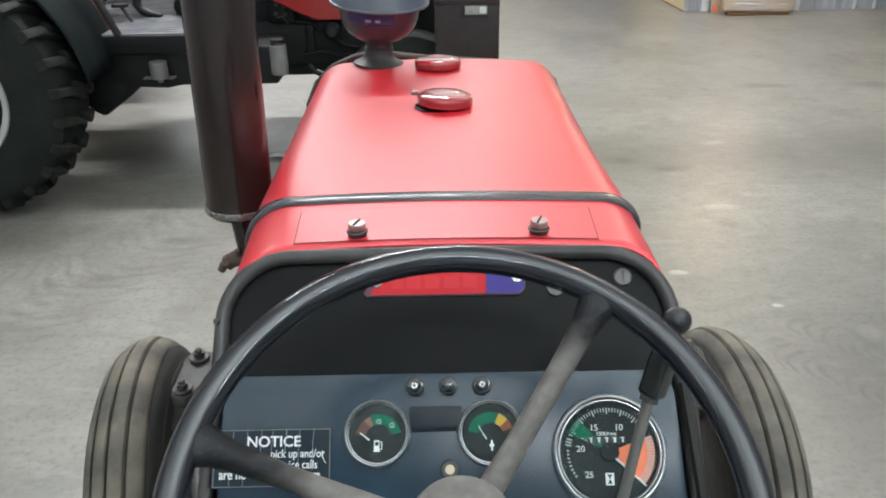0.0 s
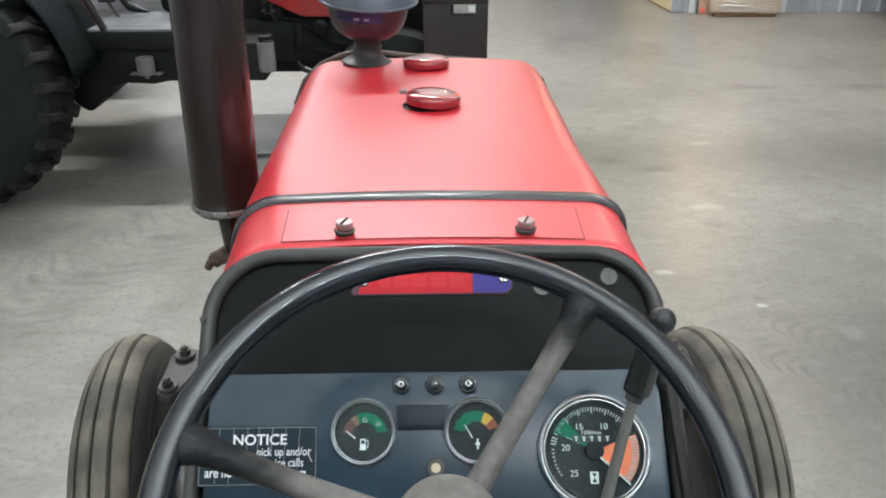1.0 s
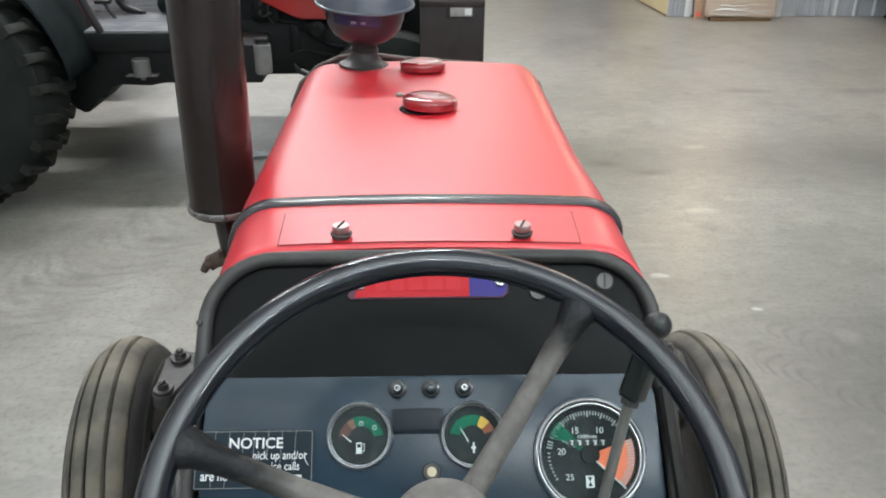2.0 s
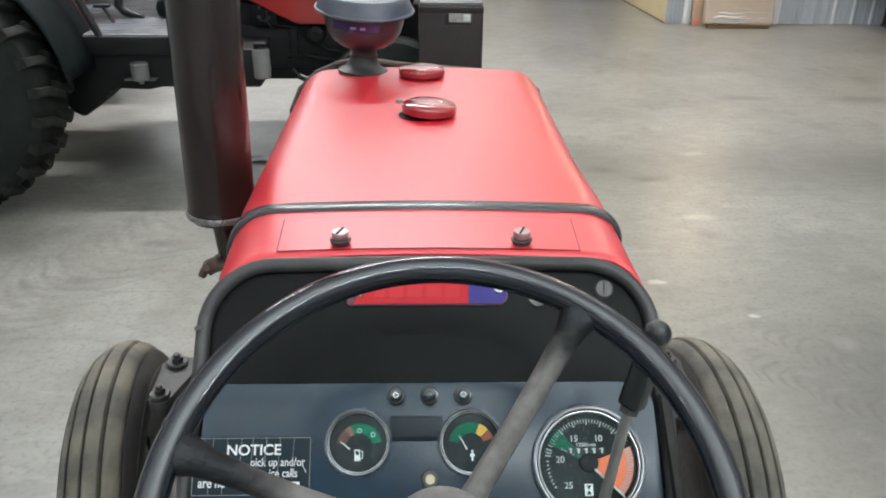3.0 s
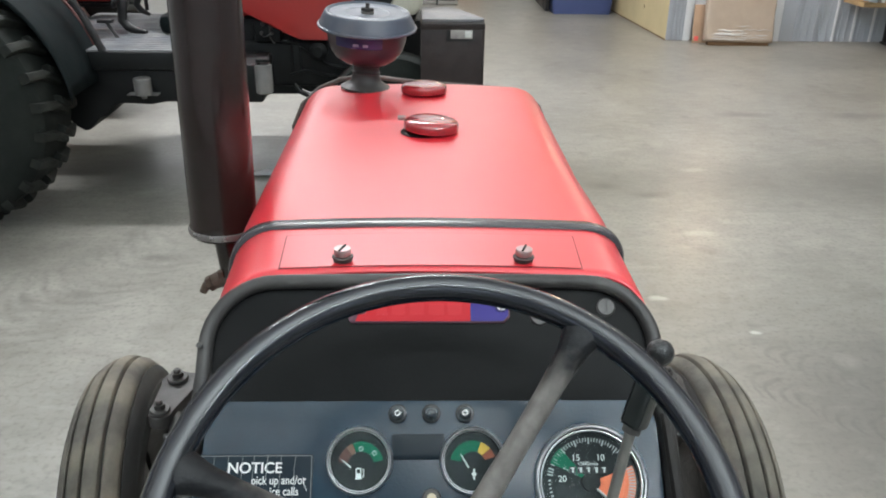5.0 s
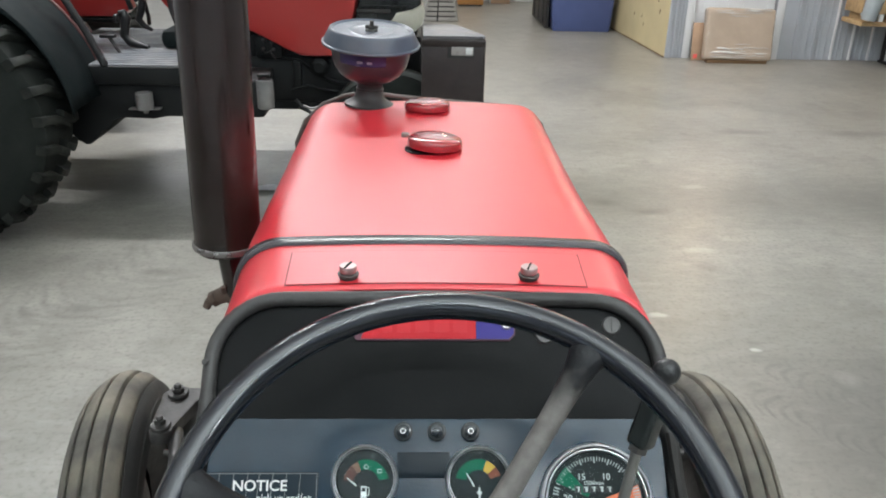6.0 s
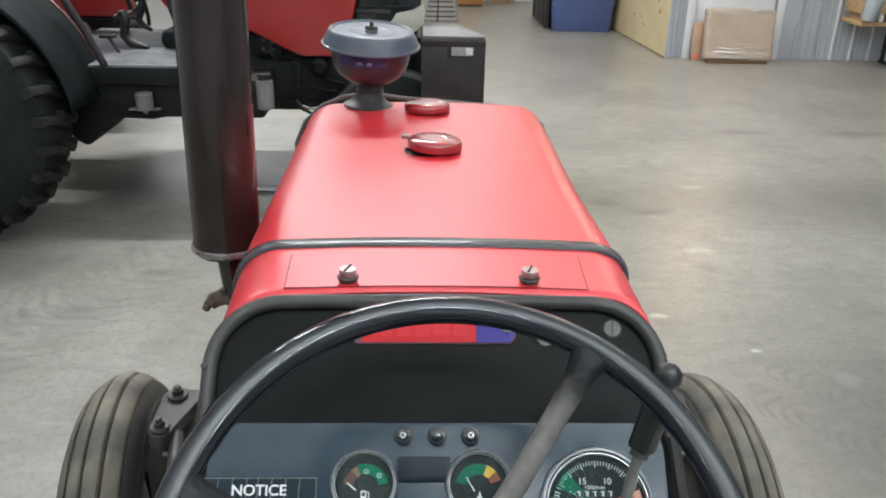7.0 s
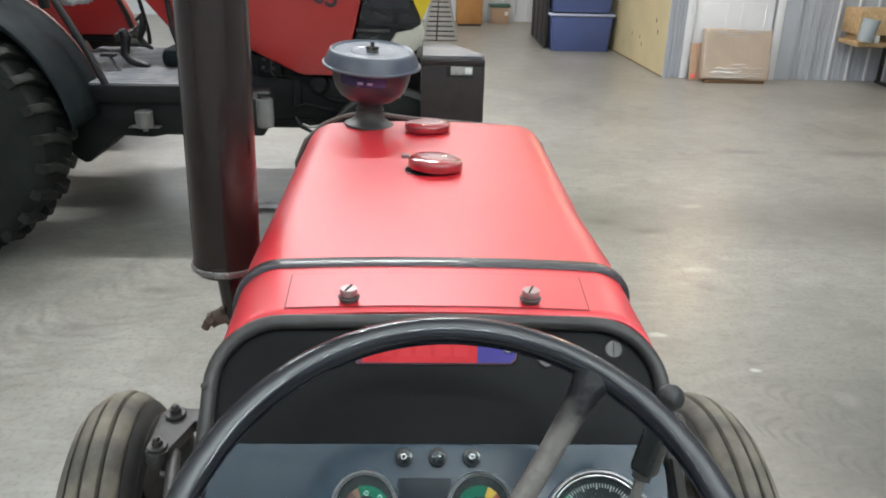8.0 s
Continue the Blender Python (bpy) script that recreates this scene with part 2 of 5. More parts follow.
def concrete():
    """Old workshop concrete: cloudy greys, dark oil stains, painted shade, scuffs, faint tyre tread prints, a dull
    polish.
    """
    m = bpy.data.materials.new("polished_concrete")
    m.use_nodes = True
    nt = m.node_tree
    p = nt.nodes["Principled BSDF"]
    where = nt.nodes.new("ShaderNodeTexCoord").outputs["Object"]

    def node(kind, **values):
        n = nt.nodes.new(kind)
        for k, v in values.items():
            n.inputs[k].default_value = v
        return n

    def grain(s, detail, stretch=(1, 1, 1), rough=0.5):
        mp = node("ShaderNodeMapping")
        mp.inputs["Scale"].default_value = stretch
        nt.links.new(where, mp.inputs[0])
        n = node("ShaderNodeTexNoise", Scale=s, Detail=detail, Roughness=rough)
        nt.links.new(mp.outputs[0], n.inputs["Vector"])
        return n.outputs["Fac"]

    def ranged(v, lo, hi, a=0.0, b=1.0):
        r = nt.nodes.new("ShaderNodeMapRange")
        for i, x in enumerate((lo, hi, a, b)):
            r.inputs[i + 1].default_value = x
        nt.links.new(v, r.inputs[0])
        return r.outputs[0]

    def mixed(f, a, b, kind="MIX"):
        x = nt.nodes.new("ShaderNodeMix")
        x.data_type, x.blend_type = "RGBA", kind
        for socket, value in ((x.inputs[0], f), (x.inputs[6], a), (x.inputs[7], b)):
            if isinstance(value, bpy.types.NodeSocket):
                nt.links.new(value, socket)
            else:
                socket.default_value = value if isinstance(value, float) else (*value, 1.0)
        return x.outputs[2]

    def times(a, b):
        n = nt.nodes.new("ShaderNodeMath")
        n.operation = "MULTIPLY"
        nt.links.new(a, n.inputs[0])
        nt.links.new(b, n.inputs[1])
        return n.outputs[0]

    col = mixed(ranged(grain(0.8, 6), 0.3, 0.7), (0.205, 0.196, 0.171), (0.296, 0.285, 0.253))
    col = mixed(ranged(grain(3.5, 8, rough=0.6), 0.4, 0.8, 0, 0.55), col, (0.125, 0.12, 0.106))
    col = mixed(ranged(grain(2.0, 6, (1, 0.35, 1)), 0.5, 0.85, 0, 0.34), col, (0.315, 0.307, 0.282))
    col = mixed(ranged(grain(1.1, 5, (0.7, 1.2, 1)), 0.55, 0.8, 0, 0.28), col, (0.125, 0.119, 0.105))
    col = mixed(ranged(grain(45, 4), 0.50, 0.72, 0, 0.6), col, (0.135, 0.128, 0.112))
    col = mixed(ranged(grain(13, 7, (0.6, 1.2, 1), 0.65), 0.47, 0.70, 0, 0.34), col, (0.125, 0.12, 0.105))
    col = mixed(ranged(grain(10, 7, (0.7, 1.5, 1), 0.65), 0.52, 0.72, 0, 0.32), col, (0.38, 0.37, 0.333))
    # hooked scuffs left by turning tyres
    col = mixed(times(ranged(grain(7, 3, (1.0, 0.75, 1)), 0.56, 0.78, 0, 0.5), ranged(grain(1.7, 2), 0.42, 0.58)), col, (0.105, 0.1, 0.088))
    col = mixed(times(ranged(grain(9, 4, (0.7, 1.0, 1)), 0.58, 0.78, 0, 0.42), ranged(grain(1.3, 2, (1.3, 1, 1)), 0.45, 0.6)), col, (0.36, 0.345, 0.300))

    # dark smears and painted shade, each a soft ragged oval: centre, half length, half width, strength
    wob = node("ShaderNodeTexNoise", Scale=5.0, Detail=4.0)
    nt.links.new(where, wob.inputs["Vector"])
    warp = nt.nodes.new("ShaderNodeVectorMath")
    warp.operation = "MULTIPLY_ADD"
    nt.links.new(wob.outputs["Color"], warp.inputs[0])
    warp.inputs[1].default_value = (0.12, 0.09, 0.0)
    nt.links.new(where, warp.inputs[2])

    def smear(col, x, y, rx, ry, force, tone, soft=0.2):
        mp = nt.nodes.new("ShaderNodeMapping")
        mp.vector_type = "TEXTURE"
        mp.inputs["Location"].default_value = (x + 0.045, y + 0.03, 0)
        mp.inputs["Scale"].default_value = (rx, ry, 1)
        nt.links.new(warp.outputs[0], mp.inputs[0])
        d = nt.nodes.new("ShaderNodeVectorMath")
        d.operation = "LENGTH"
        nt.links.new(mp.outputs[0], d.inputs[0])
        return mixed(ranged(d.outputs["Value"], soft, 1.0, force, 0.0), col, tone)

    GRIME_AND_SHADE, PALE = (0.09, 0.086, 0.078), (0.5, 0.49, 0.45)
    # the last two ovals paint shade under the second tractor
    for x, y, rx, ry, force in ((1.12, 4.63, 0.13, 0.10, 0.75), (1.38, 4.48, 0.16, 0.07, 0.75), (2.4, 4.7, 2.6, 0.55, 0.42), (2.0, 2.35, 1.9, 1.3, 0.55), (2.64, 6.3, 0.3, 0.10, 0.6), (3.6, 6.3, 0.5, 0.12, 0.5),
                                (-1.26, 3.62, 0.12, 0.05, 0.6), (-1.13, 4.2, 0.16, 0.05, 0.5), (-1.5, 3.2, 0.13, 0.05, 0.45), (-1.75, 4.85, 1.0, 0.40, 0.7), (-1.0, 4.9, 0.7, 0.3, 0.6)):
        col = smear(col, x, y, rx, ry, force, GRIME_AND_SHADE)
    for x, y, rx, ry, force in ((1.40, 2.87, 0.034, 0.02, 0.7), (1.78, 4.93, 0.10, 0.05, 0.25), (1.08, 3.18, 0.05, 0.03, 0.5), (1.68, 2.66, 0.06, 0.08, 0.12), (1.5, 3.9, 0.12, 0.05, 0.3)):
        col = smear(col, x, y, rx, ry, force, PALE, 0.4)
    # prints of tyre treads: bowed lug marks along a broken strip
    def sums(op, a, b):
        n = nt.nodes.new("ShaderNodeMath")
        n.operation = op
        for i, v in enumerate((a, b)):
            if isinstance(v, float):
                n.inputs[i].default_value = v
            else:
                nt.links.new(v, n.inputs[i])
        return n.outputs[0]

    def tread(col, x, y, turn, length, width, pitch, force, tone):
        mp = node("ShaderNodeMapping")
        mp.vector_type = "TEXTURE"
        mp.inputs["Location"].default_value, mp.inputs["Rotation"].default_value = (x, y, 0), (0, 0, radians(turn))
        nt.links.new(warp.outputs[0], mp.inputs[0])
        sep = nt.nodes.new("ShaderNodeSeparateXYZ")
        nt.links.new(mp.outputs[0], sep.inputs[0])
        u, v = sep.outputs[0], sep.outputs[1]
        bow = sums("MULTIPLY", sums("MULTIPLY", v, v), 0.8 / width)
        bars = ranged(sums("SINE", sums("MULTIPLY", sums("SUBTRACT", u, bow), 2 * math.pi / pitch), 0.0), -0.2, 1.0)
        zone = times(ranged(sums("ABSOLUTE", u, 0.0), length * 0.6, length, 1.0, 0.0), ranged(sums("ABSOLUTE", v, 0.0), width * 0.7, width, 1.0, 0.0))
        return mixed(times(times(bars, zone), ranged(grain(4.5, 4), 0.36, 0.56, 0.0, force)), col, tone)

    col = tread(col, 1.53, 2.40, -41, 0.34, 0.11, 0.058, 0.6, GRIME_AND_SHADE)
    col = tread(col, 1.62, 2.64, -36, 0.34, 0.09, 0.058, 0.32, GRIME_AND_SHADE)
    col = tread(col, -1.45, 3.35, 62, 0.9, 0.30, 0.10, 0.3, GRIME_AND_SHADE)
    col = tread(col, -1.95, 2.9, 50, 0.8, 0.30, 0.10, 0.3, GRIME_AND_SHADE)
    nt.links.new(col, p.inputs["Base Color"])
    nt.links.new(ranged(grain(1.6, 3), 0.2, 0.8, 0.285, 0.40), p.inputs["Roughness"])
    b = node("ShaderNodeBump", Strength=0.05, Distance=0.004)
    nt.links.new(grain(18, 8, rough=0.7), b.inputs["Height"])
    nt.links.new(b.outputs[0], p.inputs["Normal"])
    return m


CONCRETE = concrete()


# ------------------------------------------------------------------ mesh helpers
def link(name, bm, mat, angle=35):
    me = bpy.data.meshes.new(name)
    bmesh.ops.recalc_face_normals(bm, faces=bm.faces[:])
    bm.to_mesh(me)
    bm.free()
    me.materials.append(mat)
    flat = me.attributes.get("flat")
    me.polygons.foreach_set("use_smooth", [not d.value for d in flat.data] if flat else [True] * len(me.polygons))
    if flat:
        me.attributes.remove(flat)
    me.set_sharp_from_angle(angle=radians(angle))
    return new(name, me)


def thing(name, place, label, category, group=""):
    ob = new(name)
    ob.empty_display_size = 0.1
    ob.location = place
    return tagged(ob, label, category, group)


def part(name, bm, mat, parent, label="", angle=35):
    """One mesh under a thing or a part, built in the place's own metres."""
    ob = link(name, bm, mat, angle)
    ob.parent = parent
    if parent.type == "EMPTY":
        ob.matrix_parent_inverse = Matrix.Translation(-parent.location)
    return tagged(ob, label) if label else ob


def solo(name, bm, mat, label, category, group="", kind="", angle=35):
    return tagged(link(name, bm, mat, angle), label, category, group, kind)


def box(c, s, bevel=0.0, m=None, segments=2, into=None):
    """A box of centre c and size s, its edges rounded, moved by m."""
    bm = bmesh.new()
    flat = bm.faces.layers.int.new("flat")
    bmesh.ops.create_cube(bm, size=1.0)
    bmesh.ops.scale(bm, vec=s, verts=bm.verts)
    if bevel:
        bmesh.ops.bevel(bm, geom=bm.edges[:], offset=bevel, segments=segments, profile=0.5, affect="EDGES")
    for f in bm.faces:
        f[flat] = int(max(abs(c) for c in f.normal) > 0.999)
    bmesh.ops.translate(bm, vec=c, verts=bm.verts)
    return merge(bm, m, into)


def merge(bm, m=None, into=None):
    if m is not None:
        bm.transform(m)
    if into is None:
        return bm
    me = bpy.data.meshes.new("joined")
    bm.to_mesh(me)
    bm.free()
    into.from_mesh(me)
    bpy.data.meshes.remove(me)
    return into


def lathe(profile, m=None, seg=32, into=None, arc=360.0, caps=True):
    """Turns (radius, height) pairs round the local z axis."""
    bm = bmesh.new()
    full = arc >= 360
    n = seg if full else seg + 1
    rings = []
    for r, h in profile:
        if r < 1e-6:
            rings.append([bm.verts.new((0, 0, h))] * n)
        else:
            rings.append([bm.verts.new((r * math.cos(radians(arc) * i / seg), r * math.sin(radians(arc) * i / seg), h)) for i in range(n)])
    for a, b in zip(rings, rings[1:]):
        for i in range(n if full else n - 1):
            j = (i + 1) % n
            quad = []
            for v in (a[i], a[j], b[j], b[i]):
                if v not in quad:
                    quad.append(v)
            if len(quad) > 2:
                bm.faces.new(quad)
    if full and caps:
        for ring in (rings[0], rings[-1]):
            if ring[0] is not ring[1]:
                bm.faces.new(ring)
    return merge(bm, m, into)


def tube(points, radius, seg=12, closed=False, m=None, into=None, flat=1.0):
    """A round bar along points; radius may be one number or one a point."""
    bm = bmesh.new()
    pts = [Vector(p) for p in points]
    n = len(pts)
    radii = radius if isinstance(radius, (list, tuple)) else [radius] * n
    rings, up = [], None
    for i, p in enumerate(pts):
        a = pts[(i - 1) % n] if closed or i else p
        b = pts[(i + 1) % n] if closed or i < n - 1 else p
        d = (b - a).normalized()
        if up is None:
            up = d.orthogonal().normalized()
        up = (up - d * up.dot(d)).normalized()
        side = d.cross(up)
        rings.append([bm.verts.new(p + radii[i] * (math.cos(2 * math.pi * k / seg) * up + flat * math.sin(2 * math.pi * k / seg) * side)) for k in range(seg)])
    pairs = list(zip(rings, rings[1:]))
    if closed:
        # the last ring meets the first where their corners lie nearest
        first = rings[0]
        shift = min(range(seg), key=lambda k: (first[k].co - rings[-1][0].co).length)
        pairs.append((rings[-1], first[shift:] + first[:shift]))
    for a, b in pairs:
        for k in range(seg):
            j = (k + 1) % seg
            bm.faces.new((a[k], a[j], b[j], b[k]))
    if not closed:
        bm.faces.new(rings[0])
        bm.faces.new(rings[-1])
    return merge(bm, m, into)


def prism(outline, depth, m=None, bevel=0.0, into=None):
    """A flat outline (x, y) raised by depth along local z."""
    bm = bmesh.new()
    flat = bm.faces.layers.int.new("flat")
    lower = [bm.verts.new((x, y, 0)) for x, y in outline]
    upper = [bm.verts.new((x, y, depth)) for x, y in outline]
    n = len(outline)
    bm.faces.new(lower)
    top = bm.faces.new(upper)
    for i in range(n):
        bm.faces.new((lower[i], lower[(i + 1) % n], upper[(i + 1) % n], upper[i]))
    if bevel:
        bmesh.ops.recalc_face_normals(bm, faces=bm.faces[:])
        bmesh.ops.bevel(bm, geom=list(top.edges), offset=bevel, segments=2, profile=0.5, affect="EDGES")
    bm.normal_update()
    for f in bm.faces:
        f[flat] = int(abs(f.normal.z) > 0.999)
    return merge(bm, m, into)


def grid(rows, into=None, m=None, closed=False):
    """A sheet through rows of points."""
    bm = bmesh.new()
    vs = [[bm.verts.new(p) for p in row] for row in rows]
    for a, b in zip(vs, vs[1:]):
        for i in range(len(a) - (0 if closed else 1)):
            j = (i + 1) % len(a)
            bm.faces.new((a[i], a[j], b[j], b[i]))
    return merge(bm, m, into)


def sector(r0, r1, a0, a1, m, thick=0.0006, steps=18, into=None):
    """A piece of a flat ring between two angles in degrees."""
    out = [(r1 * math.cos(radians(a0 + (a1 - a0) * i / steps)), r1 * math.sin(radians(a0 + (a1 - a0) * i / steps))) for i in range(steps + 1)]
    inn = [(r0 * math.cos(radians(a0 + (a1 - a0) * i / steps)), r0 * math.sin(radians(a0 + (a1 - a0) * i / steps))) for i in range(steps + 1)]
    bm = bmesh.new()
    rows = []
    for ring, h in ((out, thick), (inn, thick)):
        rows.append([bm.verts.new((x, y, h)) for x, y in ring])
    low = [[bm.verts.new((x, y, 0)) for x, y in ring] for ring in (out, inn)]
    for i in range(steps):
        bm.faces.new((rows[0][i], rows[0][i + 1], rows[1][i + 1], rows[1][i]))
        bm.faces.new((rows[0][i], low[0][i], low[0][i + 1], rows[0][i + 1]))
        bm.faces.new((rows[1][i], rows[1][i + 1], low[1][i + 1], low[1][i]))
    return merge(bm, m, into)


def words(text, size, m, mat, parent, align="LEFT", name="lettering", bold=0.0):
    """Raised lettering in the built-in font."""
    c = bpy.data.curves.new("text", "FONT")
    c.body, c.size, c.align_x, c.extrude, c.offset = text, size, align, 0.0003, bold
    ob = bpy.data.objects.new("text", c)
    scene.collection.objects.link(ob)
    me = bpy.data.meshes.new_from_object(ob.evaluated_get(bpy.context.evaluated_depsgraph_get()))
    bpy.data.objects.remove(ob)
    bpy.data.curves.remove(c)
    me.transform(m)
    me.materials.clear()
    me.materials.append(mat)
    o = new(name, me)
    o.parent = parent
    if parent.type == "EMPTY":
        o.matrix_parent_inverse = Matrix.Translation(-parent.location)
    return o


def axes(origin, x, y, z):
    """A frame of reference with the given axes."""
    return Matrix(((x[0], y[0], z[0], origin[0]), (x[1], y[1], z[1], origin[1]), (x[2], y[2], z[2], origin[2]), (0, 0, 0, 1)))


def slope(origin, degrees):
    """A plane that leans back: local y runs up it, local z stands out of it towards the seat."""
    a = radians(degrees)
    return axes(origin, (1, 0, 0), (0, math.cos(a), math.sin(a)), (0, -math.sin(a), math.cos(a)))


def shift(x, y, z=0.0):
    return Matrix.Translation((x, y, z))


def along(a, b):
    """A frame whose z axis runs from a to b."""
    d = Vector(b) - Vector(a)
    return Matrix.Translation(a) @ d.to_track_quat("Z", "Y").to_matrix().to_4x4()


def hexagon(r):
    return [(r * math.cos(radians(60 * i)), r * math.sin(radians(60 * i))) for i in range(6)]


SIDE = Matrix.Rotation(radians(90), 4, "Y")  # local z to world x
AHEAD = Matrix.Rotation(radians(-90), 4, "X")  # local z to world y


# ------------------------------------------------------------------ the building
def building():
    def s(name, bm, mat, label):
        return solo(name, bm, mat, label, name.split("_")[0], kind="structure")

    s("floor", box((0, 4.6, -0.1), (18.4, 21.2, 0.2)), CONCRETE, "worn grey concrete workshop floor with stains, scuffs and painted tractor shade")
    s("ceiling", box((0, 4.6, CEIL + 0.1), (18.4, 21.2, 0.2)), CEILM, "white steel-lined workshop ceiling")
    s("wall_far", box((-2.9, 15.1, CEIL / 2), (12.2, 0.2, CEIL)), WALLM, "pale steel-lined end wall of the workshop")
    s("wall_left", box((-9.1, 4.6, CEIL / 2), (0.2, 21.0, CEIL)), WALLM, "pale steel-lined side wall of the workshop")
    s("wall_right", box((9.1, 1.75, CEIL / 2), (0.2, 15.3, CEIL)), WALLM, "pale steel-lined side wall of the workshop")
    # back wall with three added high windows
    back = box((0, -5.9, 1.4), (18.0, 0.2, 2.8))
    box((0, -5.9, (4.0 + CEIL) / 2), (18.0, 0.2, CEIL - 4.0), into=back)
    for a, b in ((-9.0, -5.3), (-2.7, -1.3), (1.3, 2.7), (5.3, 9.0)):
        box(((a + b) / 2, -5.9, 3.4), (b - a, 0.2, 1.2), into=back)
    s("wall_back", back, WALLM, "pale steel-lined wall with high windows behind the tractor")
    for n, x in enumerate(FILL_WINDOWS):
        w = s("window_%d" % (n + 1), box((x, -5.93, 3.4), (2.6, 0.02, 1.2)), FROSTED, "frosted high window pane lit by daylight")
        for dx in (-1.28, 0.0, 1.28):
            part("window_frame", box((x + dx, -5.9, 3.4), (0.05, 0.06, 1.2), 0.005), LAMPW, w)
    # wall with the door: pieces beside and above the opening
    y0, t = 9.60, 0.14
    x0, d0, d1, x1, dh = 2.90, 3.19, 4.16, 9.0, 2.06
    wall = box(((x0 + d0) / 2, y0 + t / 2, CEIL / 2), (d0 - x0, t, CEIL))
    box(((d1 + x1) / 2, y0 + t / 2, CEIL / 2), (x1 - d1, t, CEIL), into=wall)
    box(((d0 + d1) / 2, y0 + t / 2, (CEIL + dh) / 2), (d1 - d0, t, CEIL - dh), into=wall)
    wall = s("wall_office", wall, METALW, "grey-white ribbed steel wall beside a door")
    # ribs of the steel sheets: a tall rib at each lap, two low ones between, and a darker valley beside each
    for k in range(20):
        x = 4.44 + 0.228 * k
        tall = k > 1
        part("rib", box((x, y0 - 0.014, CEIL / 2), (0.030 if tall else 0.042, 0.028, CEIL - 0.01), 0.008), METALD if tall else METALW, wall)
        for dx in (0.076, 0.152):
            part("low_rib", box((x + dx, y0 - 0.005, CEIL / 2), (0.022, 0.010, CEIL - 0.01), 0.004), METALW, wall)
    for x, w, h in ((2.925, 0.05, 0.016), (2.99, 0.03, 0.024), (3.045, 0.022, 0.012), (3.085, 0.02, 0.016)):
        part("rib", box((x, y0 - h / 2, CEIL / 2), (w, h, CEIL - 0.01), 0.005), METALW, wall)
    # door
    door = s("door_1", box(((d0 + d1) / 2, y0 + 0.05, dh / 2 - 0.004), (d1 - d0 - 0.03, 0.045, dh - 0.02), 0.003), DOORW, "closed white panelled door")
    for cx in (3.445, 3.905):
        for cz, hh in ((0.55, 0.62), (1.30, 0.56), (1.82, 0.24)):
            ring = bmesh.new()
            for dx, dz, w, h in ((0, hh / 2, 0.3, 0.014), (0, -hh / 2, 0.3, 0.014), (0.143, 0, 0.014, hh - 0.014), (-0.143, 0, 0.014, hh - 0.014)):
                box((cx + dx, y0 + 0.026, cz + dz), (w, 0.006, h), 0.002, into=ring)
            part("panel_moulding", ring, DOORW, door)
    part("door_handle", lathe([(0, 0), (0.026, 0), (0.03, 0.02), (0.022, 0.045), (0, 0.05)], shift(4.09, y0 + 0.02, 0.98) @ Matrix.Rotation(radians(90), 4, "X"), 16), STEEL, door)
    for n, c, size in (("trim_left", ((d0 - 0.045), y0 - 0.009, dh / 2 + 0.04), (0.09, 0.018, dh + 0.08)),
                       ("trim_right", ((d1 + 0.045), y0 - 0.009, dh / 2 + 0.04), (0.09, 0.018, dh + 0.08)),
                       ("trim_top", ((d0 + d1) / 2, y0 - 0.009, dh + 0.045), (d1 - d0 - 0.002, 0.018, 0.09))):
        s(n, box(c, size, 0.003), DOORW, "white door trim board")
    # plywood wall that runs back from the corner
    run = Vector((-0.115, 2.07, 0)).normalized()
    side = Vector((run.y, -run.x, 0))
    m = axes((2.90, 9.60, 0), run, side, (0, 0, 1))
    ply = s("wall_plywood", box((2.74, 0.06, CEIL / 2), (5.48, 0.12, CEIL), m=m), PLY, "yellowed plywood partition wall with dark knots")
    # raised dark strip stands in for the gap at the wall's foot
    part("foot_strip", box((2.74, -0.001, 0.007), (5.46, 0.010, 0.014), 0.003, m), KNOT_AND_SHADE, ply, "dark strip standing in for the gap at the partition's foot")
    rng = random.Random(4)
    for i in range(34):
        u, z = rng.uniform(0.1, 5.2), rng.uniform(0.12, 2.3)
        r = rng.uniform(0.012, 0.022)
        part("knot", lathe([(0, 0.0), (r, 0.0), (r * 0.8, 0.0015), (0, 0.002)], m @ Matrix.Translation((u, 0, z)) @ Matrix.Rotation(radians(90), 4, "X") @ Matrix.Diagonal((1, 1.7, 1, 1)), 10), KNOT_AND_SHADE, ply)
    # far wall ribs
    far = bpy.data.objects["wall_far"]
    for i in range(22):
        part("rib", box((-2.6 + 0.24 * i, 14.988, CEIL / 2), (0.04, 0.024, CEIL - 0.01), 0.006), METALD, far)


building()


def strip_lights():
    for x, y, z, turn, _, _, _ in TUBES:
        t = thing("ceiling_light", (x, y, z), "white strip light hung under the ceiling on two rods", "ceiling light", "strip lights")
        m = pose(x, y, z, 0, 0, turn)
        part("housing", box((0, 0, 0), (0.3, 4.5, 0.1), 0.01, m), LAMPW, t)
        for k in (-1, 1):
            part("end_cap", box((0, k * 2.255, 0), (0.3, 0.02, 0.13), 0.004, m), LAMPW, t)
            part("rod", tube([(0, k * 2.1, 0.04), (0, k * 2.1, CEIL - z)], 0.006, 8, m=m), STEEL, t)


strip_lights()


def bulkhead_lamp():
    b = thing("wall_lamp", (3.5, 9.52, 2.78), "small white bulkhead lamp on the wall over the door", "wall lamp")
    part("base", box((3.5, 9.56, 2.80), (0.60, 0.076, 0.30), 0.02), LAMPW, b)
    part("hood", box((3.5, 9.49, 2.925), (0.58, 0.16, 0.02), 0.006), LAMPW, b)


bulkhead_lamp()


# ------------------------------------------------------------------ the red tractor
def hood_z(y):
    return 1.332 - (y - 0.75) * 0.0135


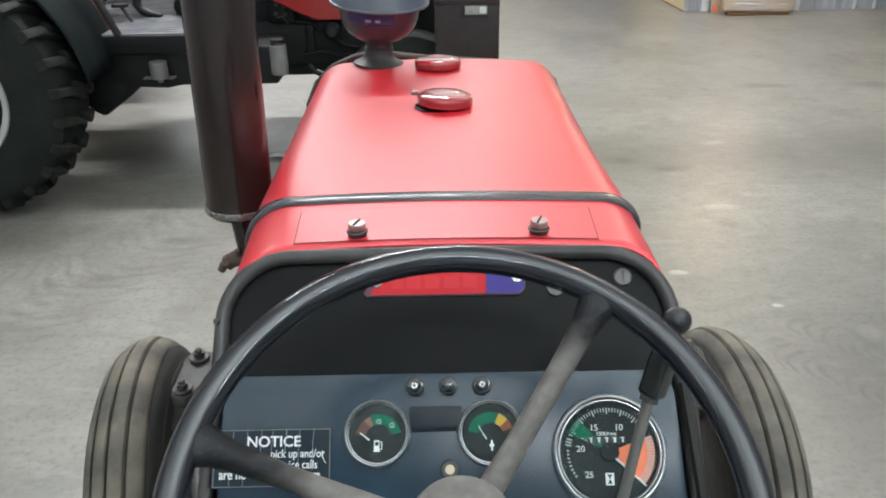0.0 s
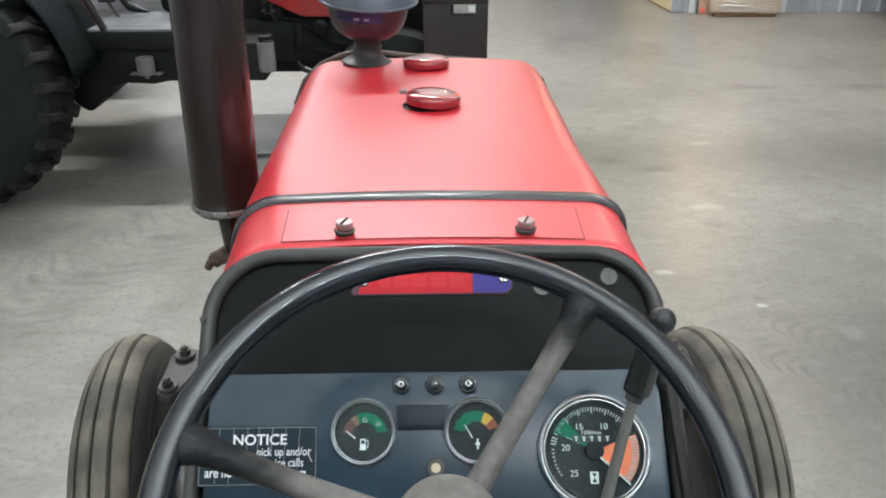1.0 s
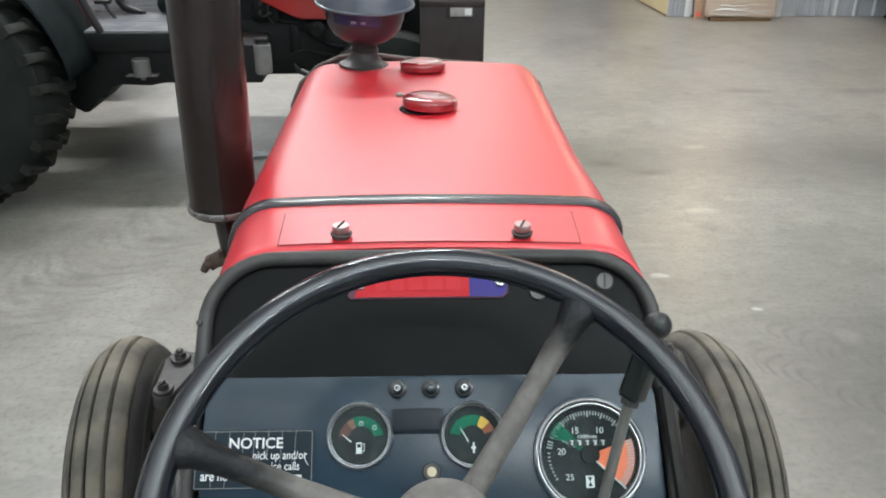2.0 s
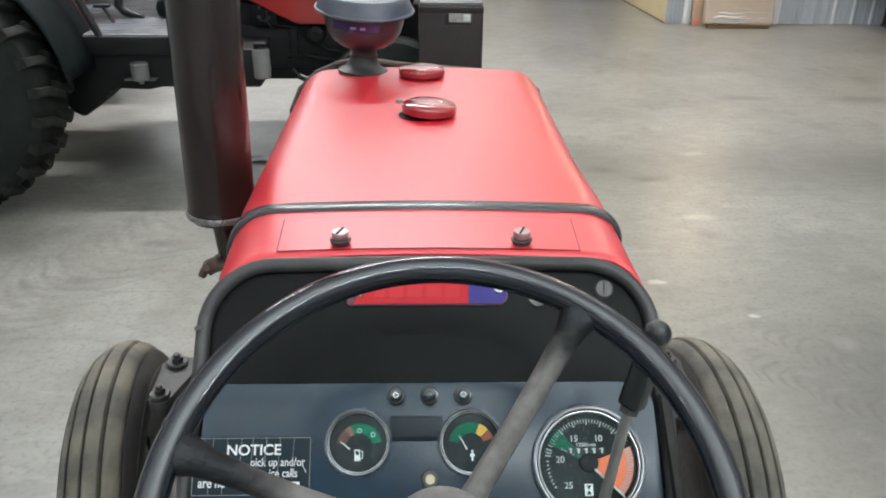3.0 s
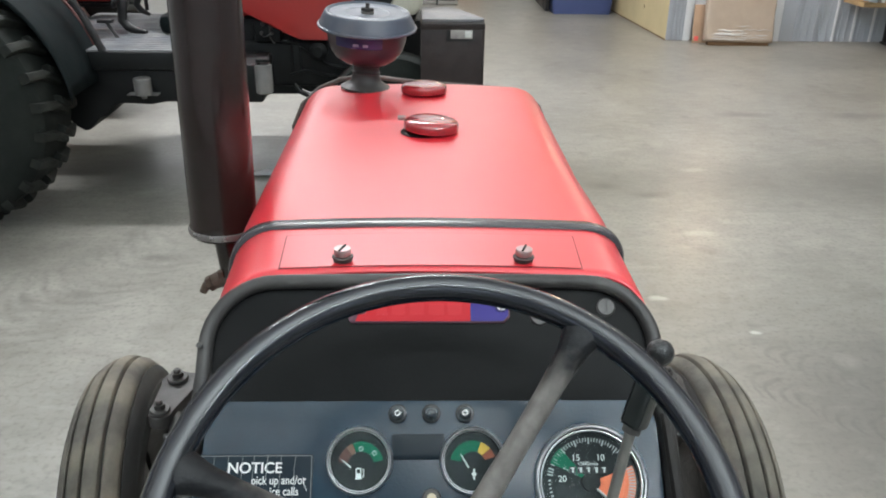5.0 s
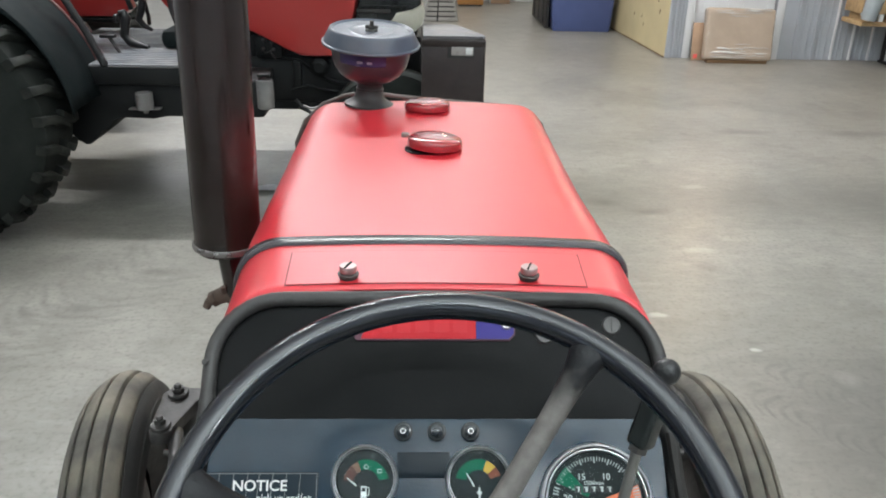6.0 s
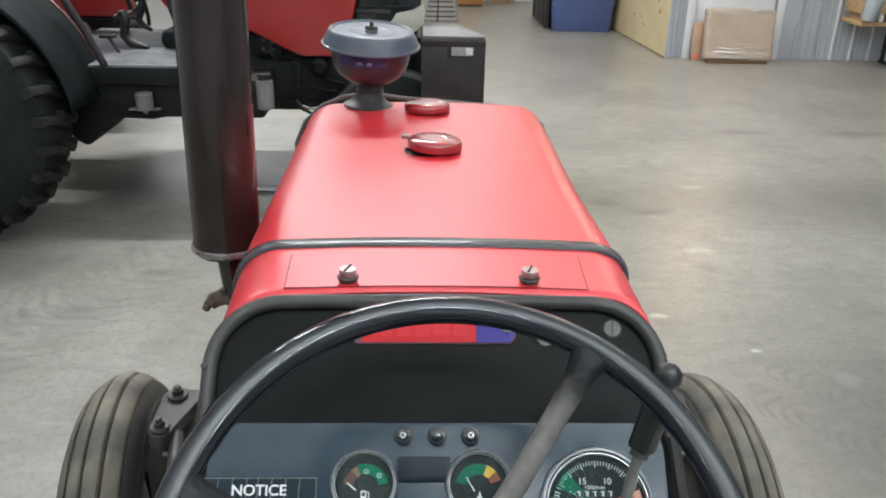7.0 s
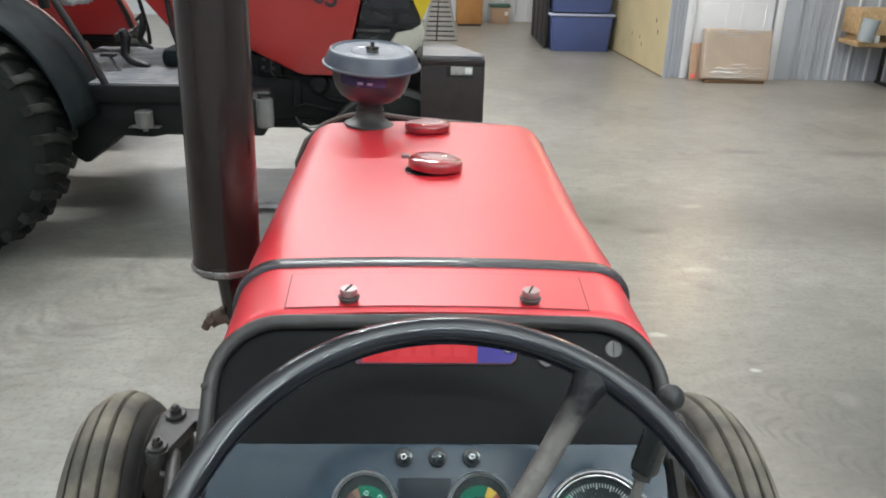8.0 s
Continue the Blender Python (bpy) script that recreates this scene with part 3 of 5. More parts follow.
def hood_half(y):
    return 0.231 + (y - 0.75) * 0.012 - 0.012 * max(0.0, min(1.0, (0.96 - y) / 0.2))


def hood_top(x, y):
    return hood_z(y) - 0.004 * (x / 0.17) ** 2


def hood_section(y, n=10, grow=0.0, bottom=1.0):
    """The bonnet's cross section, from the left foot over the top to the right foot."""
    w, r = hood_half(y) + grow, 0.062
    top = hood_z(y) + grow - 0.004
    pts = [(-w + 0.006, bottom), (-w + 0.001, bottom + 0.12)]
    pts += [(-w + r - r * math.cos(a), top - r + r * math.sin(a)) for a in [math.pi / 2 * i / n for i in range(n + 1)]]
    flat = w - r
    pts += [(x, top + 0.004 * (1 - (x / flat) ** 2)) for x in [flat * k / 5 for k in (-4, -3, -2, -1, 0, 1, 2, 3, 4)]]
    pts += [(w - r + r * math.sin(a), top - r + r * math.cos(a)) for a in [math.pi / 2 * i / n for i in range(n + 1)]]
    pts += [(w - 0.001, bottom + 0.12), (w - 0.006, bottom)]
    flare = 0.020 * max(0.0, min(1.0, (1.15 - y) / 0.38))  # the far-side flank stands out a little towards the dash
    return [(x - 0.006 + flare * max(0.0, min(1.0, (x - 0.05) / 0.1)) * max(0.0, min(1.0, (z - 1.255) / 0.055)), z) for x, z in pts]


def tractor():
    root = thing("tractor", (0, 1.0, 0), "red farm tractor with a black dash, parked on the workshop floor", "tractor")

    # bonnet
    rows = []
    for y in [0.765 + 0.017 * i for i in range(7)] + [0.89 + 0.04 * i for i in range(18)] + [1.615]:
        lean = max(0.0, (0.87 - y) / 0.105)
        rows.append([(x, y - lean * 0.97 * min(0.11, 1.332 - z), z) for x, z in hood_section(y)])
    for i in range(1, 9):
        a = math.pi / 2 * i / 8
        y, drop = 1.615 + 0.075 * math.sin(a), 0.06 * (1 - math.cos(a))
        w = hood_half(y)
        rows.append([(x * (1 - 0.03 * (1 - math.cos(a))), y + 0.03 * math.sin(a) * (1 - (x / w) ** 2), 1.0 + (z - 1.0) * (1 - drop / (hood_z(y) - 1.0))) for x, z in hood_section(y)])
    hood = part("hood", grid(rows), RED, root, "glossy red sheet-metal bonnet")
    hood.modifiers.new("thickness", "SOLIDIFY").thickness = 0.003
    # front grille under the nose, and its dark frame
    grille = part("grille", grid([[(x, 1.60, z) for x, z in hood_section(1.66, grow=-0.02, bottom=0.62)], [(x, 1.69, z - 0.02) for x, z in hood_section(1.66, grow=-0.03, bottom=0.62)]]), DASHBLACK, root)
    part("nose_trim", tube([(x - 0.006, 1.668 + 0.03 * (1 - (x / 0.26) ** 2), z - 0.036) for x, z in hood_section(1.66, grow=0.006, bottom=0.9)], 0.006, 10), RUBBER, root, "dark rubber edging round the nose")
    part("bent_rail", tube([(-0.285, 1.755, 1.140), (-0.29, 1.755, 1.195), (-0.268, 1.755, 1.245), (-0.229, 1.755, 1.281), (-0.184, 1.755, 1.300), (-0.139, 1.755, 1.308), (-0.090, 1.755, 1.304), (-0.061, 1.755, 1.300), (-0.02, 1.755, 1.296), (0.06, 1.755, 1.290), (0.15, 1.755, 1.284), (0.21, 1.752, 1.272), (0.249, 1.748, 1.245), (0.266, 1.745, 1.200), (0.270, 1.745, 1.12)], 0.0048, 10), material("dusty_brown_rail", (0.13, 0.11, 0.1), 0.5, vary=0.25, scale=20), root, "thin bent rail at the nose")
    # rubber band across the bonnet
    band = [[(x, y + 0.0005, z) for x, z in hood_section(y, grow=g)] for y, g in ((0.880, 0.0005), (0.8815, 0.003), (0.885, 0.0042), (0.899, 0.0042), (0.9025, 0.003), (0.904, 0.0005))]
    part("rubber_band", grid(band), BAND, root, "black rubber sealing strip across the bonnet")
    # access cover with two knurled screws
    def patch(x0, x1, y0, y1, lift, n=14):
        rows = []
        for k, y in ((0.97, y0), (0.985, (y0 + y1) / 2), (1.0, y1)):
            xs = [k * (x0 + (x1 - x0) * i / n) for i in range(n + 1)]
            rows.append([(x, y, hood_top(x, y) + lift) for x in xs])
        return grid(rows)

    part("cover_gap", patch(-0.1626, 0.1626, 0.7740, 0.8620, 0.0005), material("dark_red_gap", (0.055, 0.008, 0.008), 0.6), root, "thin dark gap round the access cover")
    cover = patch(-0.1614, 0.1614, 0.7760, 0.8604, 0.0010)
    bmesh.ops.recalc_face_normals(cover, faces=cover.faces[:])
    bmesh.ops.solidify(cover, geom=cover.faces[:], thickness=0.0006)
    part("access_cover", cover, RED, root, "red access cover plate")
    for x in (-0.0925, 0.097):
        y = 0.788
        z = hood_top(x, y) + 0.002
        b = part("cover_screw", lathe([(0.0, 0.0), (0.0072, 0.0), (0.0072, 0.0045), (0.0088, 0.0050), (0.0090, 0.0060), (0.0090, 0.0108), (0.0084, 0.0117), (0, 0.0119)], shift(x, y, z + 0.002), 24), ZINC, root, "slotted knurled steel screw")
        part("washer", lathe([(0, 0), (0.0098, 0), (0.0100, 0.0016), (0.0088, 0.0020), (0.0088, 0.0030), (0.0112, 0.0034), (0.0114, 0.0046), (0.0104, 0.0054), (0, 0.0056)], shift(x, y, z), 24), material("dark_rubber_washer", (0.06, 0.045, 0.042), 0.5), b)
        part("slot", box((0, 0, 0.0006), (0.016, 0.0018, 0.0012), m=shift(x, y, z + 0.0138) @ Matrix.Rotation(radians(70), 4, "Z")), DASHBLACK, b)

    # caps: filler with a tab, and the radiator cap
    def cap(x, y, r, h, tab, name, label):
        z = hood_top(x, y)
        prof = [(0, 0), (r * 0.92, 0), (r * 0.99, h * 0.10), (r, h * 0.2), (r, h * 0.55), (r * 0.98, h * 0.70), (r * 0.92, h * 0.84), (r * 0.78, h * 0.96), (r * 0.4, h * 1.03), (0, h * 1.05)]
        c = part(name, lathe(prof, shift(x, y, z + (0.0025 if tab else 0.001)) @ Matrix.Rotation(radians(-2), 4, "X") @ Matrix.Rotation(radians(3 if tab else 0), 4, "Y"), 40), CAPRED, root, label)
        part("neck", lathe([(r * 0.78, -0.01), (r * 0.78, 0.0015), (r * 0.7, 0.003), (0, 0.003)], shift(x - (0.014 if tab else 0.0), y - (0.004 if tab else 0.0), z), 28), DASHBLACK, c)
        if tab:
            part("tab", box((x - r - 0.003, y + 0.012, z + 0.019), (0.013, 0.011, 0.007), 0.002), material("worn_cap_tab", (0.26, 0.19, 0.17), 0.4), c)

    cap(0.006, 1.284, 0.0445, 0.0195, True, "filler_cap", "dark red rounded filler cap with a small tab")
    cap(-0.004, 1.555, 0.0440, 0.0185, False, "radiator_cap", "dark red low round cap")

    # air pre-cleaner: foot, neck, bowl, hat, wing nut
    x, y = -0.119, 1.605
    z = hood_top(x, y)
    up = shift(x, y, z) @ Matrix.Rotation(radians(3.0), 4, "Y") @ Matrix.Rotation(radians(-1), 4, "X")
    cl = part("pre_cleaner", lathe([(0.0495, 0.0), (0.0490, 0.0035), (0.0460, 0.0050), (0.0380, 0.0090), (0.0305, 0.0150), (0.0275, 0.0220), (0.0262, 0.0290), (0.0275, 0.0300), (0.0275, 0.0330), (0.0255, 0.0345), (0.0248, 0.0420), (0.0262, 0.0430), (0.0262, 0.0460), (0.0250, 0.0475), (0.0250, 0.056), (0, 0.056)], up, 36), DARKPL, root, "dark plastic neck of the air pre-cleaner")
    tip = up @ shift(0, 0, 0.05) @ Matrix.Rotation(radians(6), 4, "X") @ shift(0, 0, -0.05)
    part("bowl", lathe([(0.0, 0.0475), (0.026, 0.0485), (0.046, 0.0540), (0.060, 0.0640), (0.0695, 0.0780), (0.0745, 0.0940), (0.0765, 0.1120), (0.0765, 0.130), (0.0, 0.130)], tip, 40), BOWL, cl, "smoky dark dust bowl")
    part("hat", lathe([(0.074, 0.122), (0.093, 0.119), (0.0975, 0.1200), (0.0982, 0.1220), (0.0972, 0.1242), (0.0945, 0.1250), (0.0938, 0.127), (0.085, 0.145), (0.083, 0.1485), (0.080, 0.1500), (0.077, 0.1485), (0.0745, 0.1462), (0.0715, 0.1470), (0.069, 0.1468), (0.046, 0.1458), (0.044, 0.1464), (0.042, 0.1456), (0.022, 0.1455), (0.0, 0.1455)], tip @ Matrix.Diagonal((0.97, 0.97, 1.0, 1.0)), 56), CLEANER, cl, "blue-grey plastic rain hat")
    nut = lathe([(0, 0.144), (0.013, 0.144), (0.012, 0.147), (0.0062, 0.149), (0.0058, 0.154), (0.0040, 0.155), (0.0040, 0.163), (0.003, 0.164), (0, 0.164)], tip, 16)
    box((0, 0, 0.152), (0.024, 0.004, 0.006), 0.001, tip, into=nut)
    part("wing_nut", nut, IRON, cl)
    # label band and pale bars, coloured to paint a bluish reflection
    part("bowl_label_sheen", lathe([(0.0752, 0.095), (0.0762, 0.096), (0.0776, 0.114), (0.0772, 0.116)], tip @ Matrix.Rotation(radians(-135), 4, "Z"), 24, arc=70), material("violet_label_sheen", (0.036, 0.032, 0.105), 0.25, spec=0.5), cl, "violet-blue label band on the bowl, tinted as a reflection")
    for a, w in ((-106, 8), (-92, 7)):
        part("bar", lathe([(0.0772, 0.1005), (0.0778, 0.1055)], tip @ Matrix.Rotation(radians(a), 4, "Z"), 6, arc=w), material("pale_label_glint", (0.24, 0.25, 0.34), 0.4), cl)

    # exhaust: silencer, lower pipe, clamp and drain fitting
    top, foot = Vector((-0.288, 1.16, 2.25)), Vector((-0.307, 1.15, 1.205))
    m = along(foot, top)
    L = (top - foot).length
    ex = part("exhaust", lathe([(0.020, 0.0), (0.046, 0.0), (0.050, 0.006), (0.051, 0.012), (0.0495, 0.018), (0.0488, 0.03), (0.0488, L - 0.02), (0.044, L), (0.02, L + 0.02), (0.02, L + 0.25), (0, L + 0.25)], m, 72), EXHAUST, root, "tall brown-black painted exhaust silencer")
    part("seam_ring", lathe([(0.0485, 0.004), (0.0525, 0.006), (0.053, 0.010), (0.0515, 0.014), (0.0485, 0.016)], m, 40), material("worn_bright_seam", (0.32, 0.3, 0.29), 0.3, 0.8, vary=0.3, scale=30), ex)
    part("lower_pipe", tube([(-0.308, 1.15, 1.21), (-0.302, 1.15, 1.13), (-0.285, 1.15, 1.05), (-0.22, 1.15, 1.0)], [0.018, 0.017, 0.019, 0.019], 16), EXHAUST, ex)
    fit_ = tube([(-0.285, 1.15, 1.112), (-0.300, 1.15, 1.124), (-0.318, 1.149, 1.128), (-0.332, 1.148, 1.122)], [0.017, 0.017, 0.014, 0.012], 14)
    prism(hexagon(0.0125), 0.009, along((-0.333, 1.148, 1.1215), (-0.345, 1.147, 1.115)), 0.001, into=fit_)
    tube([(-0.343, 1.147, 1.117), (-0.350, 1.146, 1.105)], [0.007, 0.006], 10, into=fit_)
    lathe([(0.0, 0.0), (0.021, 0.0), (0.0225, 0.004), (0.021, 0.010), (0, 0.010)], along((-0.294, 1.15, 1.118), (-0.302, 1.15, 1.124)), 18, into=fit_)
    tube([(-0.318, 1.140, 1.134), (-0.318, 1.136, 1.146)], [0.005, 0.004], 8, into=fit_)
    part("elbow_fitting", fit_, RUST, ex, "rusty elbow fitting")

    # engine and gearbox under the bonnet
    eng = box((0, 1.22, 0.80), (0.34, 0.78, 0.52), 0.03)
    box((0, 1.22, 0.52), (0.26, 0.70, 0.16), 0.03, into=eng)
    part("engine", eng, IRON, root, "dark engine block")
    part("gearbox", box((0, 0.35, 0.62), (0.34, 1.0, 0.40), 0.04), IRON, root)
    part("side_rail", box((-0.21, 1.2, 0.66), (0.05, 1.0, 0.10), 0.01), IRON, root)
    part("side_rail", box((0.21, 1.2, 0.66), (0.05, 1.0, 0.10), 0.01), IRON, root)

    # front axle and wheels
    ax = part("front_axle", box((0, 1.47, 0.47), (1.04, 0.10, 0.10), 0.012), IRON, root)
    part("axle_pivot", box((0, 1.47, 0.58), (0.2, 0.16, 0.2), 0.02), IRON, ax)
    R = 0.358
    half = [(0.20, 0.052), (0.225, 0.067), (0.25, 0.0765), (0.285, 0.0785), (0.297, 0.0765), (R - 0.049, 0.0640), (R - 0.037, 0.0500), (R - 0.026, 0.0360), (R - 0.018, 0.0200), (R - 0.015, 0.0), ]
    prof = [(r, -h) for r, h in half] + list(reversed(half[:-1]))

    def rib(c):
        """A tread rib, square but worn round, that follows the crown; a shoulder rib slopes away."""
        if abs(c) < 0.05:
            w = 0.0160 if c == 0.0 else 0.0150
            top = ((-w, 0.016), (-w + 0.0010, 0.0045), (-w + 0.0034, 0.0012), (-0.005, 0.0), (0.005, 0.0), (w - 0.0034, 0.0012), (w - 0.0010, 0.0045), (w, 0.016))
            return [(R - 9.0 * (c + dx) ** 2 - drop, c + dx) for dx, drop in top]
        k = 1 if c > 0 else -1
        return [(R - 0.040, k * 0.0525), (R - 0.0280, k * 0.0533), (R - 0.0265, k * 0.0555), (R - 0.0300, k * 0.0590), (R - 0.0350, k * 0.0640), (R - 0.0430, k * 0.0690), (R - 0.0580, k * 0.0740)]

    for sx, cx, steer in ((-1, -0.672, 6.5), (1, 0.642, 3.0)):
        m = shift(cx, 1.475, R) @ Matrix.Rotation(radians(steer), 4, "Z") @ SIDE
        ty = part("front_tyre", lathe(prof, m, 72, caps=False), TYRE, root, "worn ribbed front tyre, dusty")
        for c in (-0.06, -0.035, 0.0, 0.035, 0.06):
            part("tread_rib", lathe(rib(c), m, 72, caps=False), TREAD if c * sx > -0.05 else TYRE, ty)
        part("wheel_rim", lathe([(0.0, -0.02 * sx), (0.10, -0.02 * sx), (0.15, 0.0), (0.19, -0.04), (0.215, -0.058), (0.222, -0.054), (0.20, -0.03), (0.20, 0.03), (0.222, 0.054), (0.215, 0.058), (0.19, 0.04), (0.155, 0.01)], m, 48, caps=False), SPINDLE, ty)
        # spindle, steering arm and its two bolts
        px = sx * 0.537
        k = part("steering_knuckle", tube([(px, 1.50, 0.36), (px, 1.50, 0.68)], 0.035, 20), IRON, root)
        ring = lambda cx, cy, r, a0, a1: [(cx + r * math.cos(radians(a0 + (a1 - a0) * i / 8)), cy + r * math.sin(radians(a0 + (a1 - a0) * i / 8))) for i in range(9)]
        arm = prism(ring(0.0, 0.0, 0.036, 200, 60) + [(0.06, 0.030), (0.14, 0.03), (0.14, -0.012), (0.045, -0.02)] + ring(-0.005, -0.115, 0.0245, 10, -170), 0.026,
                    shift(px, 1.505, 0.672) @ Matrix.Diagonal((-sx, 1, 1, 1)), bevel=0.005)
        arm = part("steering_arm", arm, SPINDLE, k, "grimy steering arm with two bolts")
    for sx in (-1, 1):
        k = [o for o in root.children if o.name.startswith("steering_knuckle")][0 if sx < 0 else 1]
        px = sx * 0.537
        for dx, dy, r in ((0.0, 0.0, 0.013), (sx * 0.005, -0.115, 0.012)):
            b = prism(hexagon(r), 0.010, shift(px + dx, 1.505 + dy, 0.708))
            lathe([(0, 0), (r * 0.62, 0), (r * 0.62, 0.005), (r * 0.4, 0.008), (0, 0.008)], shift(px + dx, 1.505 + dy, 0.718), 14, into=b)
            lathe([(0, 0), (r * 1.7, 0), (r * 1.75, 0.004), (r * 1.6, 0.007), (0, 0.007)], shift(px + dx, 1.505 + dy, 0.700), 24, into=b)
            part("bolt", b, SPINDLE, k)
        part("drag_link", tube([(px + sx * -0.02, 1.41, 0.672), (px - sx * 0.06, 1.22, 0.66), (sx * 0.30, 0.7, 0.66)], 0.013, 12), SPINDLE, k)
        part("grease_tip", tube([(px - sx * 0.01, 1.352, 0.664), (px - sx * 0.045, 1.346, 0.668)], [0.007, 0.005], 10), SCREWGREY, k)

    # dash: leaning frame, upper panel, proud instrument panel
    D = slope((0, 0.757, 1.331), 46)

    def outline(grow=0.0, low=-0.36, n=9):
        r, w = 0.066, 0.229 + grow
        left = [(-w - 0.008, low), (-w - 0.004, -0.2), (-w, -0.10)]
        arc = [(-w + r - r * math.cos(a), -r + grow + r * math.sin(a)) for a in [math.pi / 2 * i / n for i in range(n + 1)]]
        half = left + arc
        return half + [(x, grow + 0.002 * (1 - abs(x) / 0.16)) for x in (-0.1, -0.05, 0.0, 0.05, 0.1)] + [(-x, v) for x, v in reversed(half)]

    trim = part("dash_trim", tube([D @ Vector((x, v, 0.0)) for x, v in outline(-0.0080)], 0.0076, 14), EDGING, root, "black rubber edging round the dash")
    # fine moulded ribs on the top edging
    for a, b in ((-0.085, -0.045), (0.07, 0.118)):
        ribs = bmesh.new()
        for i in range(16):
            x = a + (b - a) * i / 15
            box((x, -0.0030, 0.0052), (0.0009, 0.004, 0.0026), 0, D, into=ribs)
        part("edging_ribs", ribs, SCREWGREY, trim)
    rows = []
    for depth in (0.004, 0.06, 0.13):
        rows.append([D @ Vector((x, v, 0)) + Vector((0, depth * min(1.0, abs(v) * 14), -0.002)) for x, v in outline(-0.008)])
    cowl = part("dash_cowl", grid(rows), DASHBLACK, root)
    part("dash_panel", prism(outline(-0.011), 0.004, D @ shift(0, 0, -0.008)), DASHBLACK, root, "plain matt black upper dash panel")
    # maker's plate: red with a blue end, no lettering left
    plate = [(-0.083, -0.050), (-0.080, -0.054), (0.072, -0.054), (0.078, -0.048), (0.078, -0.034), (0.070, -0.027), (-0.066, -0.027), (-0.072, -0.033)]
    plate = [(x, v + 0.004) for x, v in plate]
    pl = part("maker_plate", prism([(x, v) for x, v in plate], 0.0025, D @ shift(0, 0.0, -0.0035), 0.0006), material("dull_lilac_plate", (0.12, 0.06, 0.08), 0.5, spec=0.15), root, "red and blue maker's plate")
    part("red_field", prism([(-0.076, -0.0525), (0.0385, -0.0525), (0.0385, -0.0285), (-0.066, -0.0285)], 0.001, D @ shift(0, 0.004, -0.001)), REDP, pl)
    part("blue_field", prism([(0.039, -0.0525), (0.071, -0.0525), (0.0765, -0.047), (0.0765, -0.035), (0.0695, -0.0285), (0.039, -0.0285)], 0.001, D @ shift(0, 0.004, -0.001)), BLUEP, pl)
    for i, (a, b) in enumerate(((-0.055, -0.045), (-0.04, -0.027), (-0.022, -0.008), (-0.003, 0.012), (0.016, 0.03))):
        part("bar", prism([(a, -0.046), (b, -0.046), (b, -0.034), (a, -0.034)], 0.0004, D @ shift(0, 0.004, 0.0)), material("faded_red_print", (0.5, 0.022, 0.03), 0.4, spec=0.15), pl)

    def slotted(u, v, r, turn, parent, label="", lift=0.0):
        s = part("slotted_screw", lathe([(0, 0), (r, 0), (r, 0.001), (r * 0.85, 0.0028), (0, 0.0034)], D @ shift(u, v, lift - 0.004), 22), SCREWGREY if lift == 0.0 else STEEL, parent, label)
        part("slot", box((0, 0, 0), (r * (1.7 if lift else 1.25), r * (0.18 if lift else 0.12), 0.001), 0, D @ shift(u, v, lift - 0.0005) @ Matrix.Rotation(radians(turn), 4, "Z")), IRON, s)

    for u, v, r, turn in ((0.0695, -0.0335, 0.0055, 80), (-0.0700, -0.0365, 0.005, 60), (0.176, -0.0335, 0.0098, 88), (0.108, -0.043, 0.0098, 5)):
        slotted(u, v, r, turn, root, "grey slotted dash screw", 0.004 if r < 0.006 else 0.0)
    part("small_screw", lathe([(0, 0), (0.003, 0), (0.003, 0.002), (0, 0.003)], D @ shift(-0.224, -0.075, 0.010), 12), IRON, root)

    P = slope((0, 0.646, 1.241), 48)
    panel = [(-0.213, -0.21), (-0.211, -0.01), (-0.204, 0.0125), (0.204, 0.0125), (0.211, -0.01), (0.215, -0.21)]
    part("instrument_panel", prism(panel, 0.02, P @ shift(0, 0, -0.02), 0.002), PANEL, root, "blue-black painted instrument panel")
    part("panel_edge", tube([P @ Vector(p) for p in ((0.222, 0.0, -0.006), (0.229, -0.1, -0.006), (0.231, -0.21, -0.006))], 0.006, 8), RUBBER, root)
    # painted shade of a pressed pocket: a darker sheet between the two small gauges
    pocket_shade = [[P @ Vector((x, v, h)) for x in (-0.0375, -0.0330, -0.0240, -0.0130, -0.0020, 0.0070, 0.0110)] for v, h in ((-0.0185, 0.0008), (-0.0205, 0.0013), (-0.0240, 0.0014), (-0.0360, 0.0014), (-0.0395, 0.0013), (-0.0415, 0.0008))]
    pocket_shade = [[p + (P.to_3x3() @ Vector((0, 0, -0.0006 if i in (0, 6) else 0.0))) for i, p in enumerate(row)] for row in pocket_shade]
    part("pocket_shade", grid(pocket_shade), material("painted_recess_shade", (0.0048, 0.0112, 0.0170), 0.3, rough_vary=0.03, spec=0.18), root, "strip between the gauges, darkened as the shade of a pressed recess")

    def dial(u, v, r, name, label):
        m = P @ shift(u, v)
        g = part(name, lathe([(r * 0.93, 0.0), (r * 1.035, 0.0), (r * 1.04, 0.0025), (r * 1.03, 0.0050), (r * 1.005, 0.0078), (r * 0.980, 0.0088), (r * 0.962, 0.0084), (r * 0.952, 0.0066), (r * 0.949, 0.0040), (r * 0.930, 0.0040), (r * 0.926, 0.0064), (r * 0.912, 0.0066), (r * 0.900, 0.0058), (r * 0.892, 0.0036), (r * 0.89, 0.0010)], m, 56, caps=False), CHROME, root, label)
        part("bezel_groove", lathe([(r * 0.929, 0.0042), (r * 0.931, 0.0052), (r * 0.947, 0.0052), (r * 0.949, 0.0042)], m, 56, caps=False), DASHBLACK, g)
        part("dial_face", lathe([(0, 0.0), (r * 0.925, 0.0), (r * 0.925, 0.0022), (0, 0.0022)], m, 48), DIALBLACK, g)
